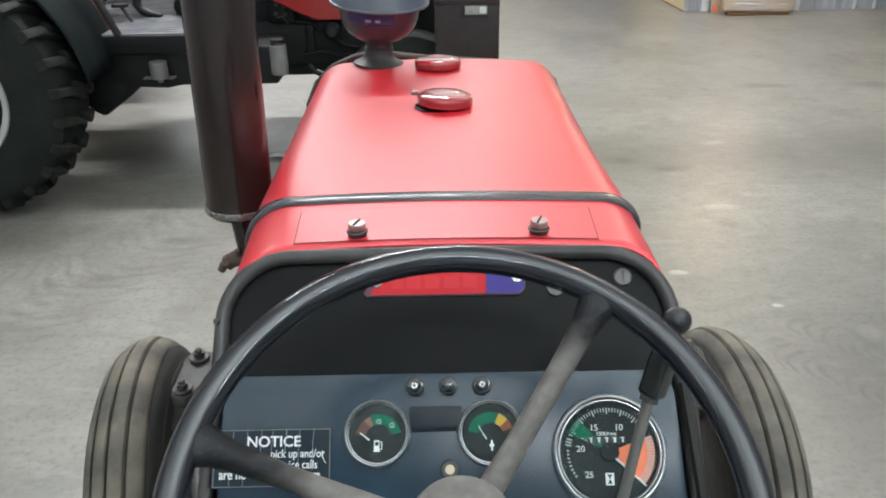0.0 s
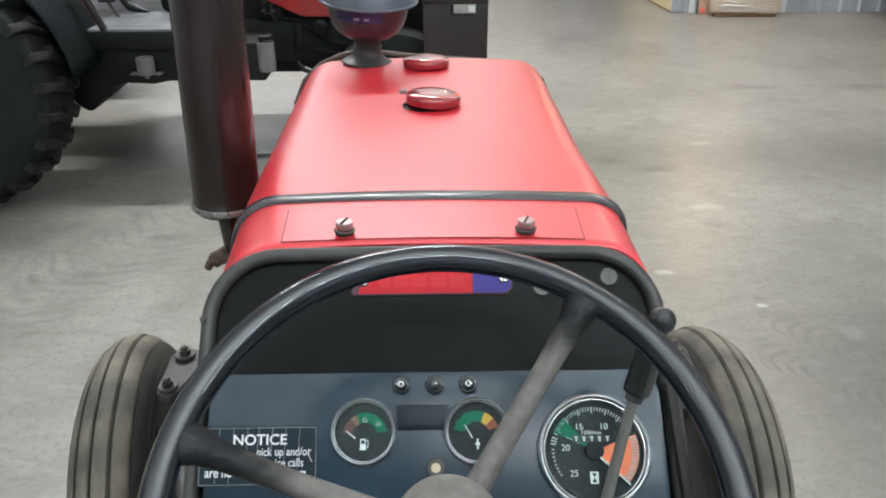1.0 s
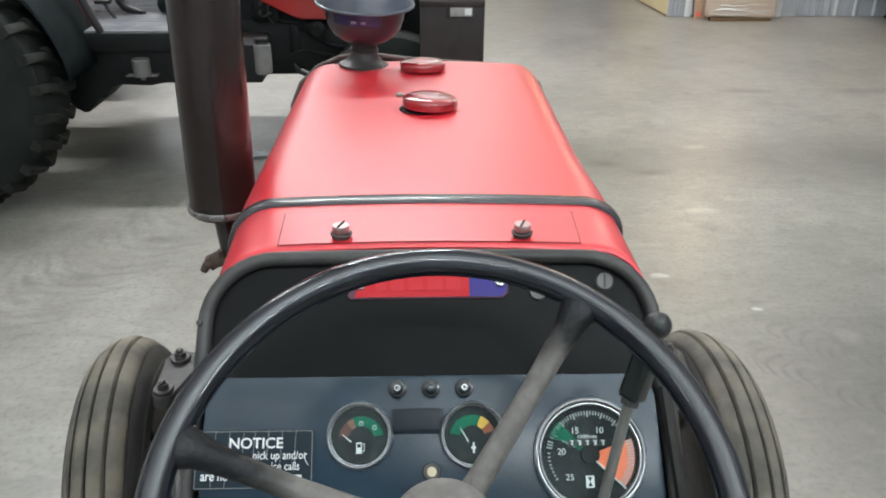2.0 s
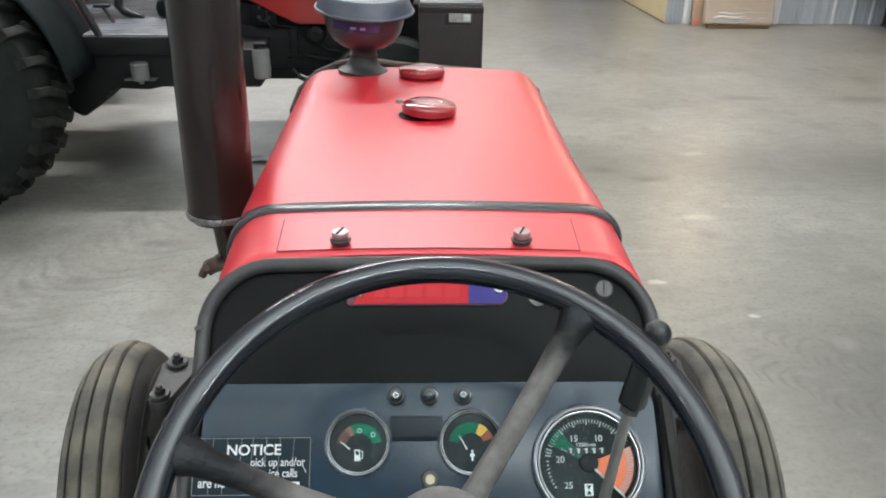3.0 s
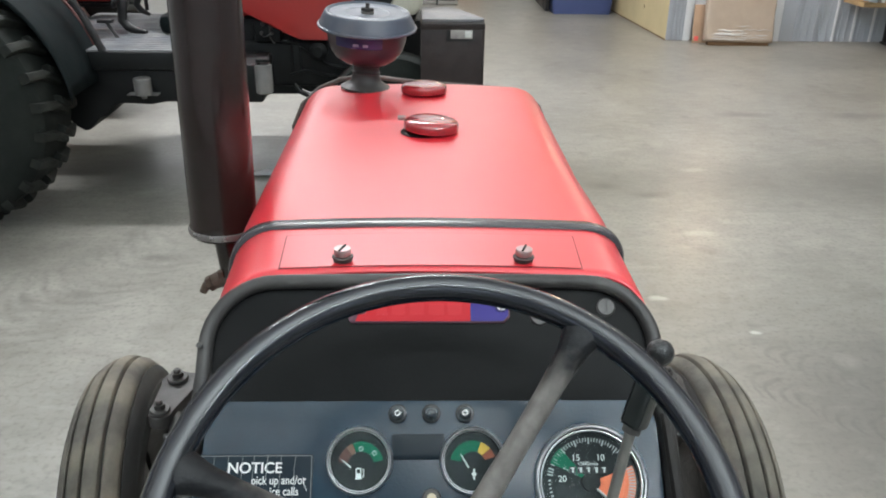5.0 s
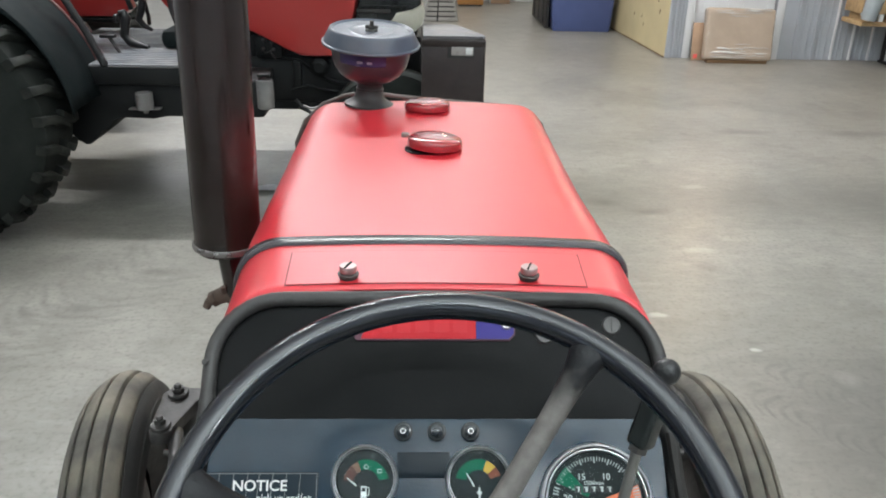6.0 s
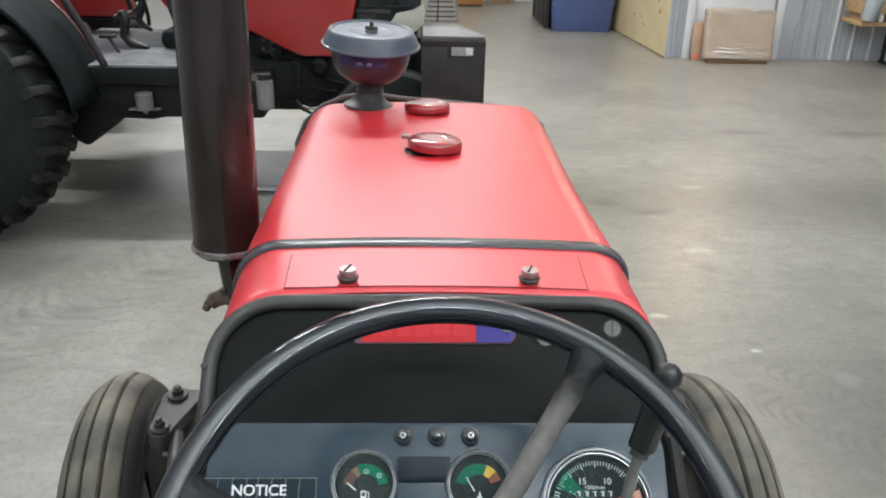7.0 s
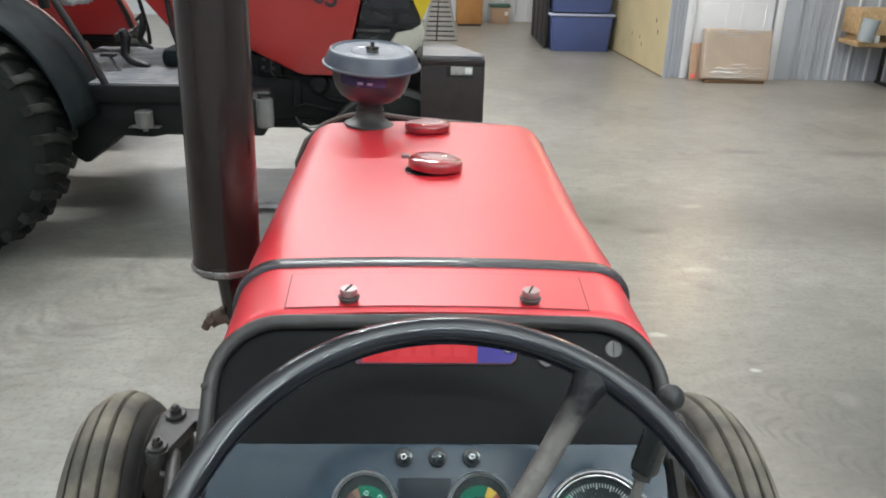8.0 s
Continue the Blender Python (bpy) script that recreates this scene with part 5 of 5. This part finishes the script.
    part("lever", tube([(-1.60, 4.82, 0.864), (-1.66, 4.84, 0.872), (-1.712, 4.85, 0.888), (-1.742, 4.85, 0.925), (-1.732, 4.85, 0.985), (-1.722, 4.85, 1.03), (-1.732, 4.85, 1.056), (-1.758, 4.85, 1.05)], [0.012, 0.020, 0.026, 0.026, 0.028, 0.028, 0.022, 0.016], 12), PEDAL, root, "thick bent black pedal arm")
    part("lever", tube([(-1.69, 5.20, 0.905), (-1.735, 5.20, 0.930), (-1.765, 5.20, 0.968), (-1.742, 5.20, 1.03), (-1.730, 5.20, 1.075), (-1.742, 5.20, 1.105), (-1.778, 5.20, 1.078)], [0.010, 0.018, 0.022, 0.024, 0.024, 0.018, 0.010], 12), PEDAL, root, "second bent black pedal arm")
    part("pedal_pad", box((-1.775, 4.845, 1.022), (0.022, 0.06, 0.05), 0.009), PEDAL, root)
    part("grab_rail", tube([(-1.685, 4.34, 0.85), (-1.755, 4.34, 1.02), (-1.90, 4.34, 1.30), (-2.05, 4.36, 1.62)], 0.020, 10), PEDAL, root, "black grab rail")
    part("grab_rail", tube([(-1.783, 5.44, 0.90), (-1.783, 5.44, 0.96), (-1.80, 5.44, 1.07), (-1.822, 5.44, 1.175), (-1.88, 5.44, 1.45)], 0.013, 10), PEDAL, root, "thin black grab rail")
    part("grab_rail", tube([(-1.872, 5.40, 1.00), (-1.895, 5.40, 1.08), (-1.942, 5.40, 1.19), (-2.04, 5.40, 1.38)], 0.016, 10), PEDAL, root)
    # far mudguard, seat side and dash cowl, red
    part("far_fender", upright([(-2.75, 0.945), (-2.01, 0.950), (-1.92, 0.970), (-1.880, 1.005), (-1.895, 1.072), (-1.942, 1.175), (-2.04, 1.37), (-2.3, 1.62), (-2.75, 1.62)], 5.42, 5.52, 0.02), RED2, root, "red far mudguard")
    part("fender_base", box((-2.32, 5.47, 0.930), (0.80, 0.10, 0.028), 0.006), BLACKBODY, root)
    part("seat_panel", upright([(-2.9, 1.24), (-2.12, 1.24), (-2.09, 1.27), (-2.13, 1.42), (-2.25, 1.7), (-2.9, 1.7)], 4.60, 4.9, 0.02), RED2, root, "red panel beside the seat")
    part("seat_post", tube([(-2.06, 4.62, 1.2), (-2.10, 4.62, 1.45), (-2.16, 4.62, 1.7)], 0.03, 10), BLACKBODY, root)
    part("dash_cowl", upright([(-1.83, 1.40), (-1.667, 1.214), (-1.589, 1.118), (-1.51, 1.02), (-1.47, 0.96), (-1.42, 0.86), (-1.05, 0.86), (-1.05, 1.5), (-1.87, 1.5)], 5.05, 5.6, 0.02), RED2, root, "red dash cowl")
    part("cowl_edge", tube([(-1.56, 5.02, 1.5), (-1.517, 5.02, 1.217), (-1.506, 5.02, 1.054), (-1.45, 5.02, 0.87)], 0.016, 8), PEDAL, root)
    part("cowl_foot", box((-1.37, 4.95, 0.91), (0.32, 0.3, 0.12), 0.05), FENDERM, root)
    # plastic wrap left on the seat
    wrap = bmesh.new()
    bmesh.ops.create_icosphere(wrap, subdivisions=4, radius=1.0)
    for v in wrap.verts:
        k = 1 + 0.35 * noise.noise(v.co * 2.3) + 0.16 * noise.noise(v.co * 6)
        v.co = Vector((v.co.x * 0.16 * k - 2.02, v.co.y * 0.12 * k + 4.95, v.co.z * 0.09 * k + 1.28))
    part("plastic_wrap", wrap, material("crumpled_plastic_film", (0.6, 0.62, 0.63), 0.18, rough_vary=0.05, vary=0.2, scale=20, bump=0.4, bump_scale=30, coat=0.6), root, "crumpled white plastic film", 20)
    # bonnet, number, grille, lamp corner
    hood = upright([(-1.25, 1.06), (-1.12, 1.01), (-0.99, 0.95), (-0.90, 0.905), (-0.80, 0.855), (-0.735, 0.826), (-0.70, 0.818), (-0.475, 0.818), (-0.455, 0.835), (-0.36, 1.25), (-0.30, 1.55), (-1.25, 1.60)], 4.85, 5.55, 0.02)
    hood = part("bonnet", hood, RED2, root, "red bonnet with a dark model number")
    words("165", 0.15, axes((-0.715, 4.845, 1.268), (0.965, 0, -0.26), (0.26, 0, 0.965), (0, -1, 0)), material("dark_number_film", (0.05, 0.03, 0.035), 0.4), hood, "LEFT", "numeral", 0.003)
    gr = part("grille", upright([(-0.452, 0.80), (-0.355, 1.245), (-0.295, 1.55), (-0.06, 1.55), (-0.015, 1.30), (-0.008, 1.06), (-0.03, 0.95), (-0.1, 0.80)], 4.88, 5.52, 0.015), GLOSSBLK, root, "gloss black front grille")
    for z in (1.11, 1.2, 1.29, 1.38):
        part("slat", box((-0.20 + 0.05 * (z - 1.1), 4.872, z), (0.30 - 0.3 * (z - 1.1), 0.012, 0.012), 0.003), BLACKBODY, gr)
    part("chrome_strip", box((-0.29, 4.868, 1.085), (0.2, 0.012, 0.02), 0.004), SPINDLE, gr)
    part("lamp_corner", upright([(-0.19, 1.02), (-0.155, 1.075), (-0.06, 1.095), (0.0, 1.13), (0.012, 1.08), (0.0, 1.02), (-0.04, 0.975), (-0.13, 0.97), (-0.19, 0.99)], 4.84, 4.98, 0.015), CREAM, gr, "cream plastic lamp corner")
    part("warning_triangle", upright([(-0.005, 1.150), (0.062, 1.30), (-0.072, 1.30)], 4.842, 4.852), YELLOW, gr, "small yellow triangular sign")
    # front weight box on the nose
    plan = [(-0.006, 4.385), (0.325, 4.385), (0.3375, 4.397), (0.333, 4.45), (0.226, 4.74), (0.19, 4.81), (0.142, 4.83), (-0.006, 4.83)]
    bx = part("weight_box", prism(plan, 0.50, shift(0, 0, 0.51), 0.012), BROWNBLK, root, "brown-black box at the nose")
    lid = prism([(x - 0.004 if x > 0.1 else x + 0.006, y + (0.004 if y < 4.6 else -0.006)) for x, y in plan], 0.014, shift(0, 0, 1.009), 0.004)
    part("lid", lid, BOXTOP, bx, "grey dusty lid")
    part("rim_edge", box((0.165, 4.385, 0.985), (0.345, 0.012, 0.035), 0.004), BROWNBLK, bx)
    rec = part("handle_recess", box((0.205, 4.386, 0.945), (0.145, 0.010, 0.075), 0.003), CABDARK, bx)
    part("sticker", box((0.212, 4.378, 0.945), (0.118, 0.006, 0.046), 0.002), material("worn_white_sticker", (0.4, 0.37, 0.35), 0.5, vary=0.4, scale=60), rec, "worn white label")
    part("bar", box((0.248, 4.374, 0.946), (0.036, 0.003, 0.034), 0.001), WHITE, rec)
    # front axle and wheel
    m = shift(-0.17, 4.62, 0.40) @ AHEAD
    ft = part("front_tyre", lathe([(0.2, -0.09), (0.25, -0.12), (0.34, -0.12), (0.385, -0.1), (0.4, -0.06), (0.4, 0.06), (0.385, 0.1), (0.34, 0.12), (0.25, 0.12), (0.2, 0.09)], m, 48, caps=False), TYRE2, root)
    part("wheel_rim", lathe([(0, -0.03), (0.12, -0.03), (0.18, -0.08), (0.21, -0.1), (0.21, 0.1), (0.18, 0.05)], m, 32, caps=False), BLACKBODY, ft)
    m = shift(-0.17, 5.8, 0.40) @ AHEAD
    part("front_tyre", lathe([(0.2, -0.09), (0.25, -0.12), (0.34, -0.12), (0.385, -0.1), (0.4, -0.06), (0.4, 0.06), (0.385, 0.1), (0.34, 0.12), (0.25, 0.12), (0.2, 0.09)], m, 48, caps=False), TYRE2, root)
    # unseen underbody block, added to darken the floor below it
    part("gearbox", box((-1.25, 5.2, 0.66), (2.3, 0.5, 0.30), 0.05), BLACKBODY, root)
    part("front_axle", tube([(-0.17, 4.6, 0.42), (-0.17, 5.8, 0.42)], 0.06, 16), BLACKBODY, root)


second_tractor()


def paper_scrap():
    t = thing("paper_scrap", (-0.97, 4.80, 0), "small pale scrap of paper lying on the floor", "paper")
    rng = random.Random(5)
    rows = [[(-0.97 + 0.034 * i + 0.008 * j, 4.74 + 0.026 * j, 0.004 + 0.014 * rng.random()) for i in range(-3, 4)] for j in range(5)]
    sheet = part("sheet", grid(rows), material("pale_paper", (0.5, 0.5, 0.52), 0.7, vary=0.1), t, angle=20)
    sheet.modifiers.new("thickness", "SOLIDIFY").thickness = 0.001


paper_scrap()


# ------------------------------------------------------------------ things along the walls
def wrapped_carton():
    """A flat carton in stretch film that leans on the door, and a sheet of cardboard behind it."""
    t = thing("wrapped_carton", (3.65, 9.4, 0), "flat brown carton in shiny stretch film, leaning on the door", "carton")
    lean = Matrix.Translation((3.66, 9.262, 0.035)) @ Matrix.Rotation(radians(-12), 4, "X") @ Matrix.Rotation(radians(1.0), 4, "Y")
    bm = box((0, 0.06, 0.30), (0.80, 0.12, 0.58), 0.028, segments=3)
    bmesh.ops.subdivide_edges(bm, edges=[e for e in bm.edges if e.calc_length() > 0.3], cuts=7, use_grid_fill=True)
    for v in bm.verts:
        v.co += Vector((0.006 * noise.noise(v.co * 5), 0.014 * noise.noise(v.co * 4 + Vector((3, 1, 2))), 0.006 * noise.noise(v.co * 6)))
    bm.transform(lean)
    part("carton", bm, WRAPCARD, t)
    # near-white folds paint the glints of clear stretch film
    film = material("pale_film_glint", (0.86, 0.83, 0.80), 0.12, 0.5, rough_vary=0.05, coat=1.0, coat_rough=0.04)
    rng = random.Random(8)
    for z, n in ((0.040, 4), (0.060, 3), (0.085, 4), (0.11, 2), (0.15, 2), (0.19, 1), (0.50, 2), (0.53, 3), (0.555, 5), (0.578, 5)):
        for _ in range(n):
            x0 = rng.uniform(-0.36, 0.12)
            w = rng.uniform(0.12, 0.34)
            pts = [lean @ Vector((x0 + w * i / 5, -0.006 - 0.004 * math.sin(i), z + rng.uniform(-0.008, 0.008))) for i in range(6)]
            part("film_fold", tube(pts, [0.001, 0.003, 0.005, 0.004, 0.003, 0.001], 8, flat=0.5), film, t)
    for z, r, x0, x1 in ((0.095, 0.030, -0.30, 0.33), (0.135, 0.022, -0.26, 0.10), (0.562, 0.024, -0.37, -0.10), (0.572, 0.020, 0.02, 0.36)):
        pts = [lean @ Vector((x0 + (x1 - x0) * i / 7, 0.004, z + 0.006 * math.sin(1.7 * i))) for i in range(8)]
        part("film_fold", tube(pts, [0.1 * r, 0.5 * r, 0.7 * r, 0.4 * r, 0.15 * r, 0.5 * r, 0.5 * r, 0.1 * r], 12, flat=0.45), film, t)
    # dark brown block paints the shade under the carton
    part("shade_block", box((3.665, 9.335, 0.02), (0.70, 0.10, 0.04), 0.004), KNOT_AND_SHADE, t)
    c = thing("cardboard_sheet", (3.22, 9.45, 0), "sheet of brown cardboard with a pink sticker", "cardboard")
    m = Matrix.Translation((3.275, 9.445, 0.0)) @ Matrix.Rotation(radians(-9), 4, "X")
    part("sheet", box((0, 0.01, 0.215), (0.20, 0.016, 0.43), 0.003, m), CARD, c)
    part("sticker", box((-0.055, -0.001, 0.05), (0.05, 0.003, 0.05), 0.001, m), PINK, c, "pink-red sticker")


wrapped_carton()


def blue_totes():
    first = None
    for i in range(3):
        z = 0.535 * i
        if first is None:
            first = thing("storage_tote", (2.27, 11.82, 0), "dark blue plastic storage tote with a pale lid, stacked", "storage box", "stacked totes")
            bm = bmesh.new()
            rings = []
            for s, h in ((0.875, 0.0), (0.89, 0.012), (0.955, 0.43), (0.965, 0.475)):
                rings.append([(2.27 + sx * 0.455 * s, 11.82 + sy * 0.30 * s, h) for sx, sy in ((-1, -1), (1, -1), (1, 1), (-1, 1))])
            vs = [[bm.verts.new(p) for p in r] for r in rings]
            bm.faces.new(vs[0])
            bm.faces.new(vs[-1])
            for a, b in zip(vs, vs[1:]):
                for k in range(4):
                    bm.faces.new((a[k], a[(k + 1) % 4], b[(k + 1) % 4], b[k]))
            bmesh.ops.bevel(bm, geom=[e for e in bm.edges if abs(e.verts[0].co.z - e.verts[1].co.z) > 0.005], offset=0.03, segments=3, profile=0.5, affect="EDGES")
            part("tub", bm, BINBLUE, first)
            part("lid", box((2.27, 11.82, 0.498), (0.93, 0.62, 0.035), 0.012), BINLID, first, "pale blue-grey lid")
        else:
            copy_thing(first, pose(2.27 - 0.01 * i, 11.82, z + 0.001))


blue_totes()


def back_of_shop():
    c = thing("black_cabinet", (1.79, 12.4, 0), "tall black steel cabinet, closed", "cabinet")
    part("body", box((1.795, 12.40, 0.62), (0.05, 1.42, 1.20), 0.006), CABDARK, c)
    for y in (11.95, 12.4, 12.85):
        part("side_rib", box((1.766, y, 0.62), (0.012, 0.04, 1.12), 0.003), CABDARK, c)
    w = thing("wood_cabinet", (0.85, 14.4, 0), "orange-brown pine cabinet standing by the far wall", "cabinet")
    part("body", box((0.85, 14.42, 0.52), (0.44, 0.40, 0.98), 0.006), PINE, w)
    part("door", box((0.845, 14.212, 0.52), (0.40, 0.018, 0.90), 0.004), PINE, w)
    part("panel", box((0.82, 14.20, 0.52), (0.24, 0.012, 0.72), 0.004), PINE, w)
    part("plinth", box((0.85, 14.42, 0.015), (0.40, 0.36, 0.03)), CABDARK, w)
    b = thing("lidded_carton", (1.41, 14.75, 0), "small brown carton with a dark green lid", "carton")
    part("carton", box((1.41, 14.78, 0.14), (0.33, 0.22, 0.28), 0.006), CARD, b)
    part("lid", box((1.41, 14.78, 0.30), (0.38, 0.25, 0.05), 0.008), GREENPL, b)
    part("side_board", box((1.225, 14.78, 0.15), (0.03, 0.24, 0.30), 0.004), GREYPL, b)
    part("label", box((1.53, 14.664, 0.17), (0.06, 0.004, 0.06), 0.001), WHITE, b)
    s = thing("slatted_rack", (0.29, 12.45, 0), "off-white slatted stand that narrows upwards, on the floor", "rack")

    def lean(x, z):
        return 0.295 + (x - 0.295) * (1 - 0.78 * z)

    for x, y in ((0.05, 12.38), (0.245, 12.36), (0.55, 12.38), (0.05, 12.60), (0.55, 12.60)):
        part("post", tube([(x, y, 0.0), (lean(x, 1.0), y, 1.0)], 0.017, 8), SLATW if x != 0.245 else CABDARK, s)
    rng = random.Random(12)
    for i in range(14):
        z = 0.035 + 0.07 * i
        for a, b in ((0.045, 0.235), (0.258, 0.556)):
            xa, xb = lean(a, z), lean(b, z)
            part("slat", box(((xa + xb) / 2, 12.345 + 0.004 * rng.random(), z + 0.003 * rng.random()), (xb - xa, 0.022, 0.052), 0.006), SLATW, s)
    part("back", upright([(0.06, 0.01), (0.54, 0.01), (lean(0.54, 1.0), 1.0), (lean(0.06, 1.0), 1.0)], 12.62, 12.63), CABDARK, s)


back_of_shop()


def pallet_table():
    t = thing("pallet_table", (5.7, 9.3, 0), "strand-board crate on a low black steel stand", "table")
    part("shelf", box((5.72, 9.30, 0.495), (1.62, 0.46, 0.050), 0.004), OSB, t, "strand-board shelf")
    for x in (4.99, 5.13, 5.29, 5.70, 6.1, 6.40):
        part("spacer", box((x, 9.28, 0.560), (0.05, 0.40, 0.080), 0.004), OSB if x != 5.13 else WHITE, t)
    part("spacer_back", box((5.72, 9.47, 0.560), (1.5, 0.02, 0.078), 0.003), CABDARK, t)
    part("crate_front", box((5.73, 9.11, 0.74), (1.66, 0.02, 0.28), 0.003), OSB, t)
    part("crate_body", box((5.73, 9.31, 0.735), (1.64, 0.38, 0.27), 0.004), OSB, t)
    for x in (5.47, 6.50):
        for y in (9.14, 9.47):
            part("leg", box((x, y, 0.245), (0.045, 0.03, 0.45), 0.004), BLKSTEEL, t, "black steel leg")
        part("foot_bar", box((x, 9.305, 0.014), (0.05, 0.42, 0.028), 0.004), BLKSTEEL, t)
    g = thing("grey_tub", (4.94, 9.04, 0), "grey plastic tub hung on the strand-board crate", "tub")
    part("tub", lathe([(0, 0), (0.075, 0), (0.095, 0.24), (0.10, 0.245), (0.085, 0.24), (0.07, 0.02), (0, 0.02)], Matrix.Translation((4.93, 8.99, 0.545)) @ Matrix.Rotation(radians(9), 4, "Y"), 24), GREYPL, g)
    part("bracket", box((4.94, 9.07, 0.60), (0.10, 0.06, 0.03), 0.004), GREYPL, g)


pallet_table()
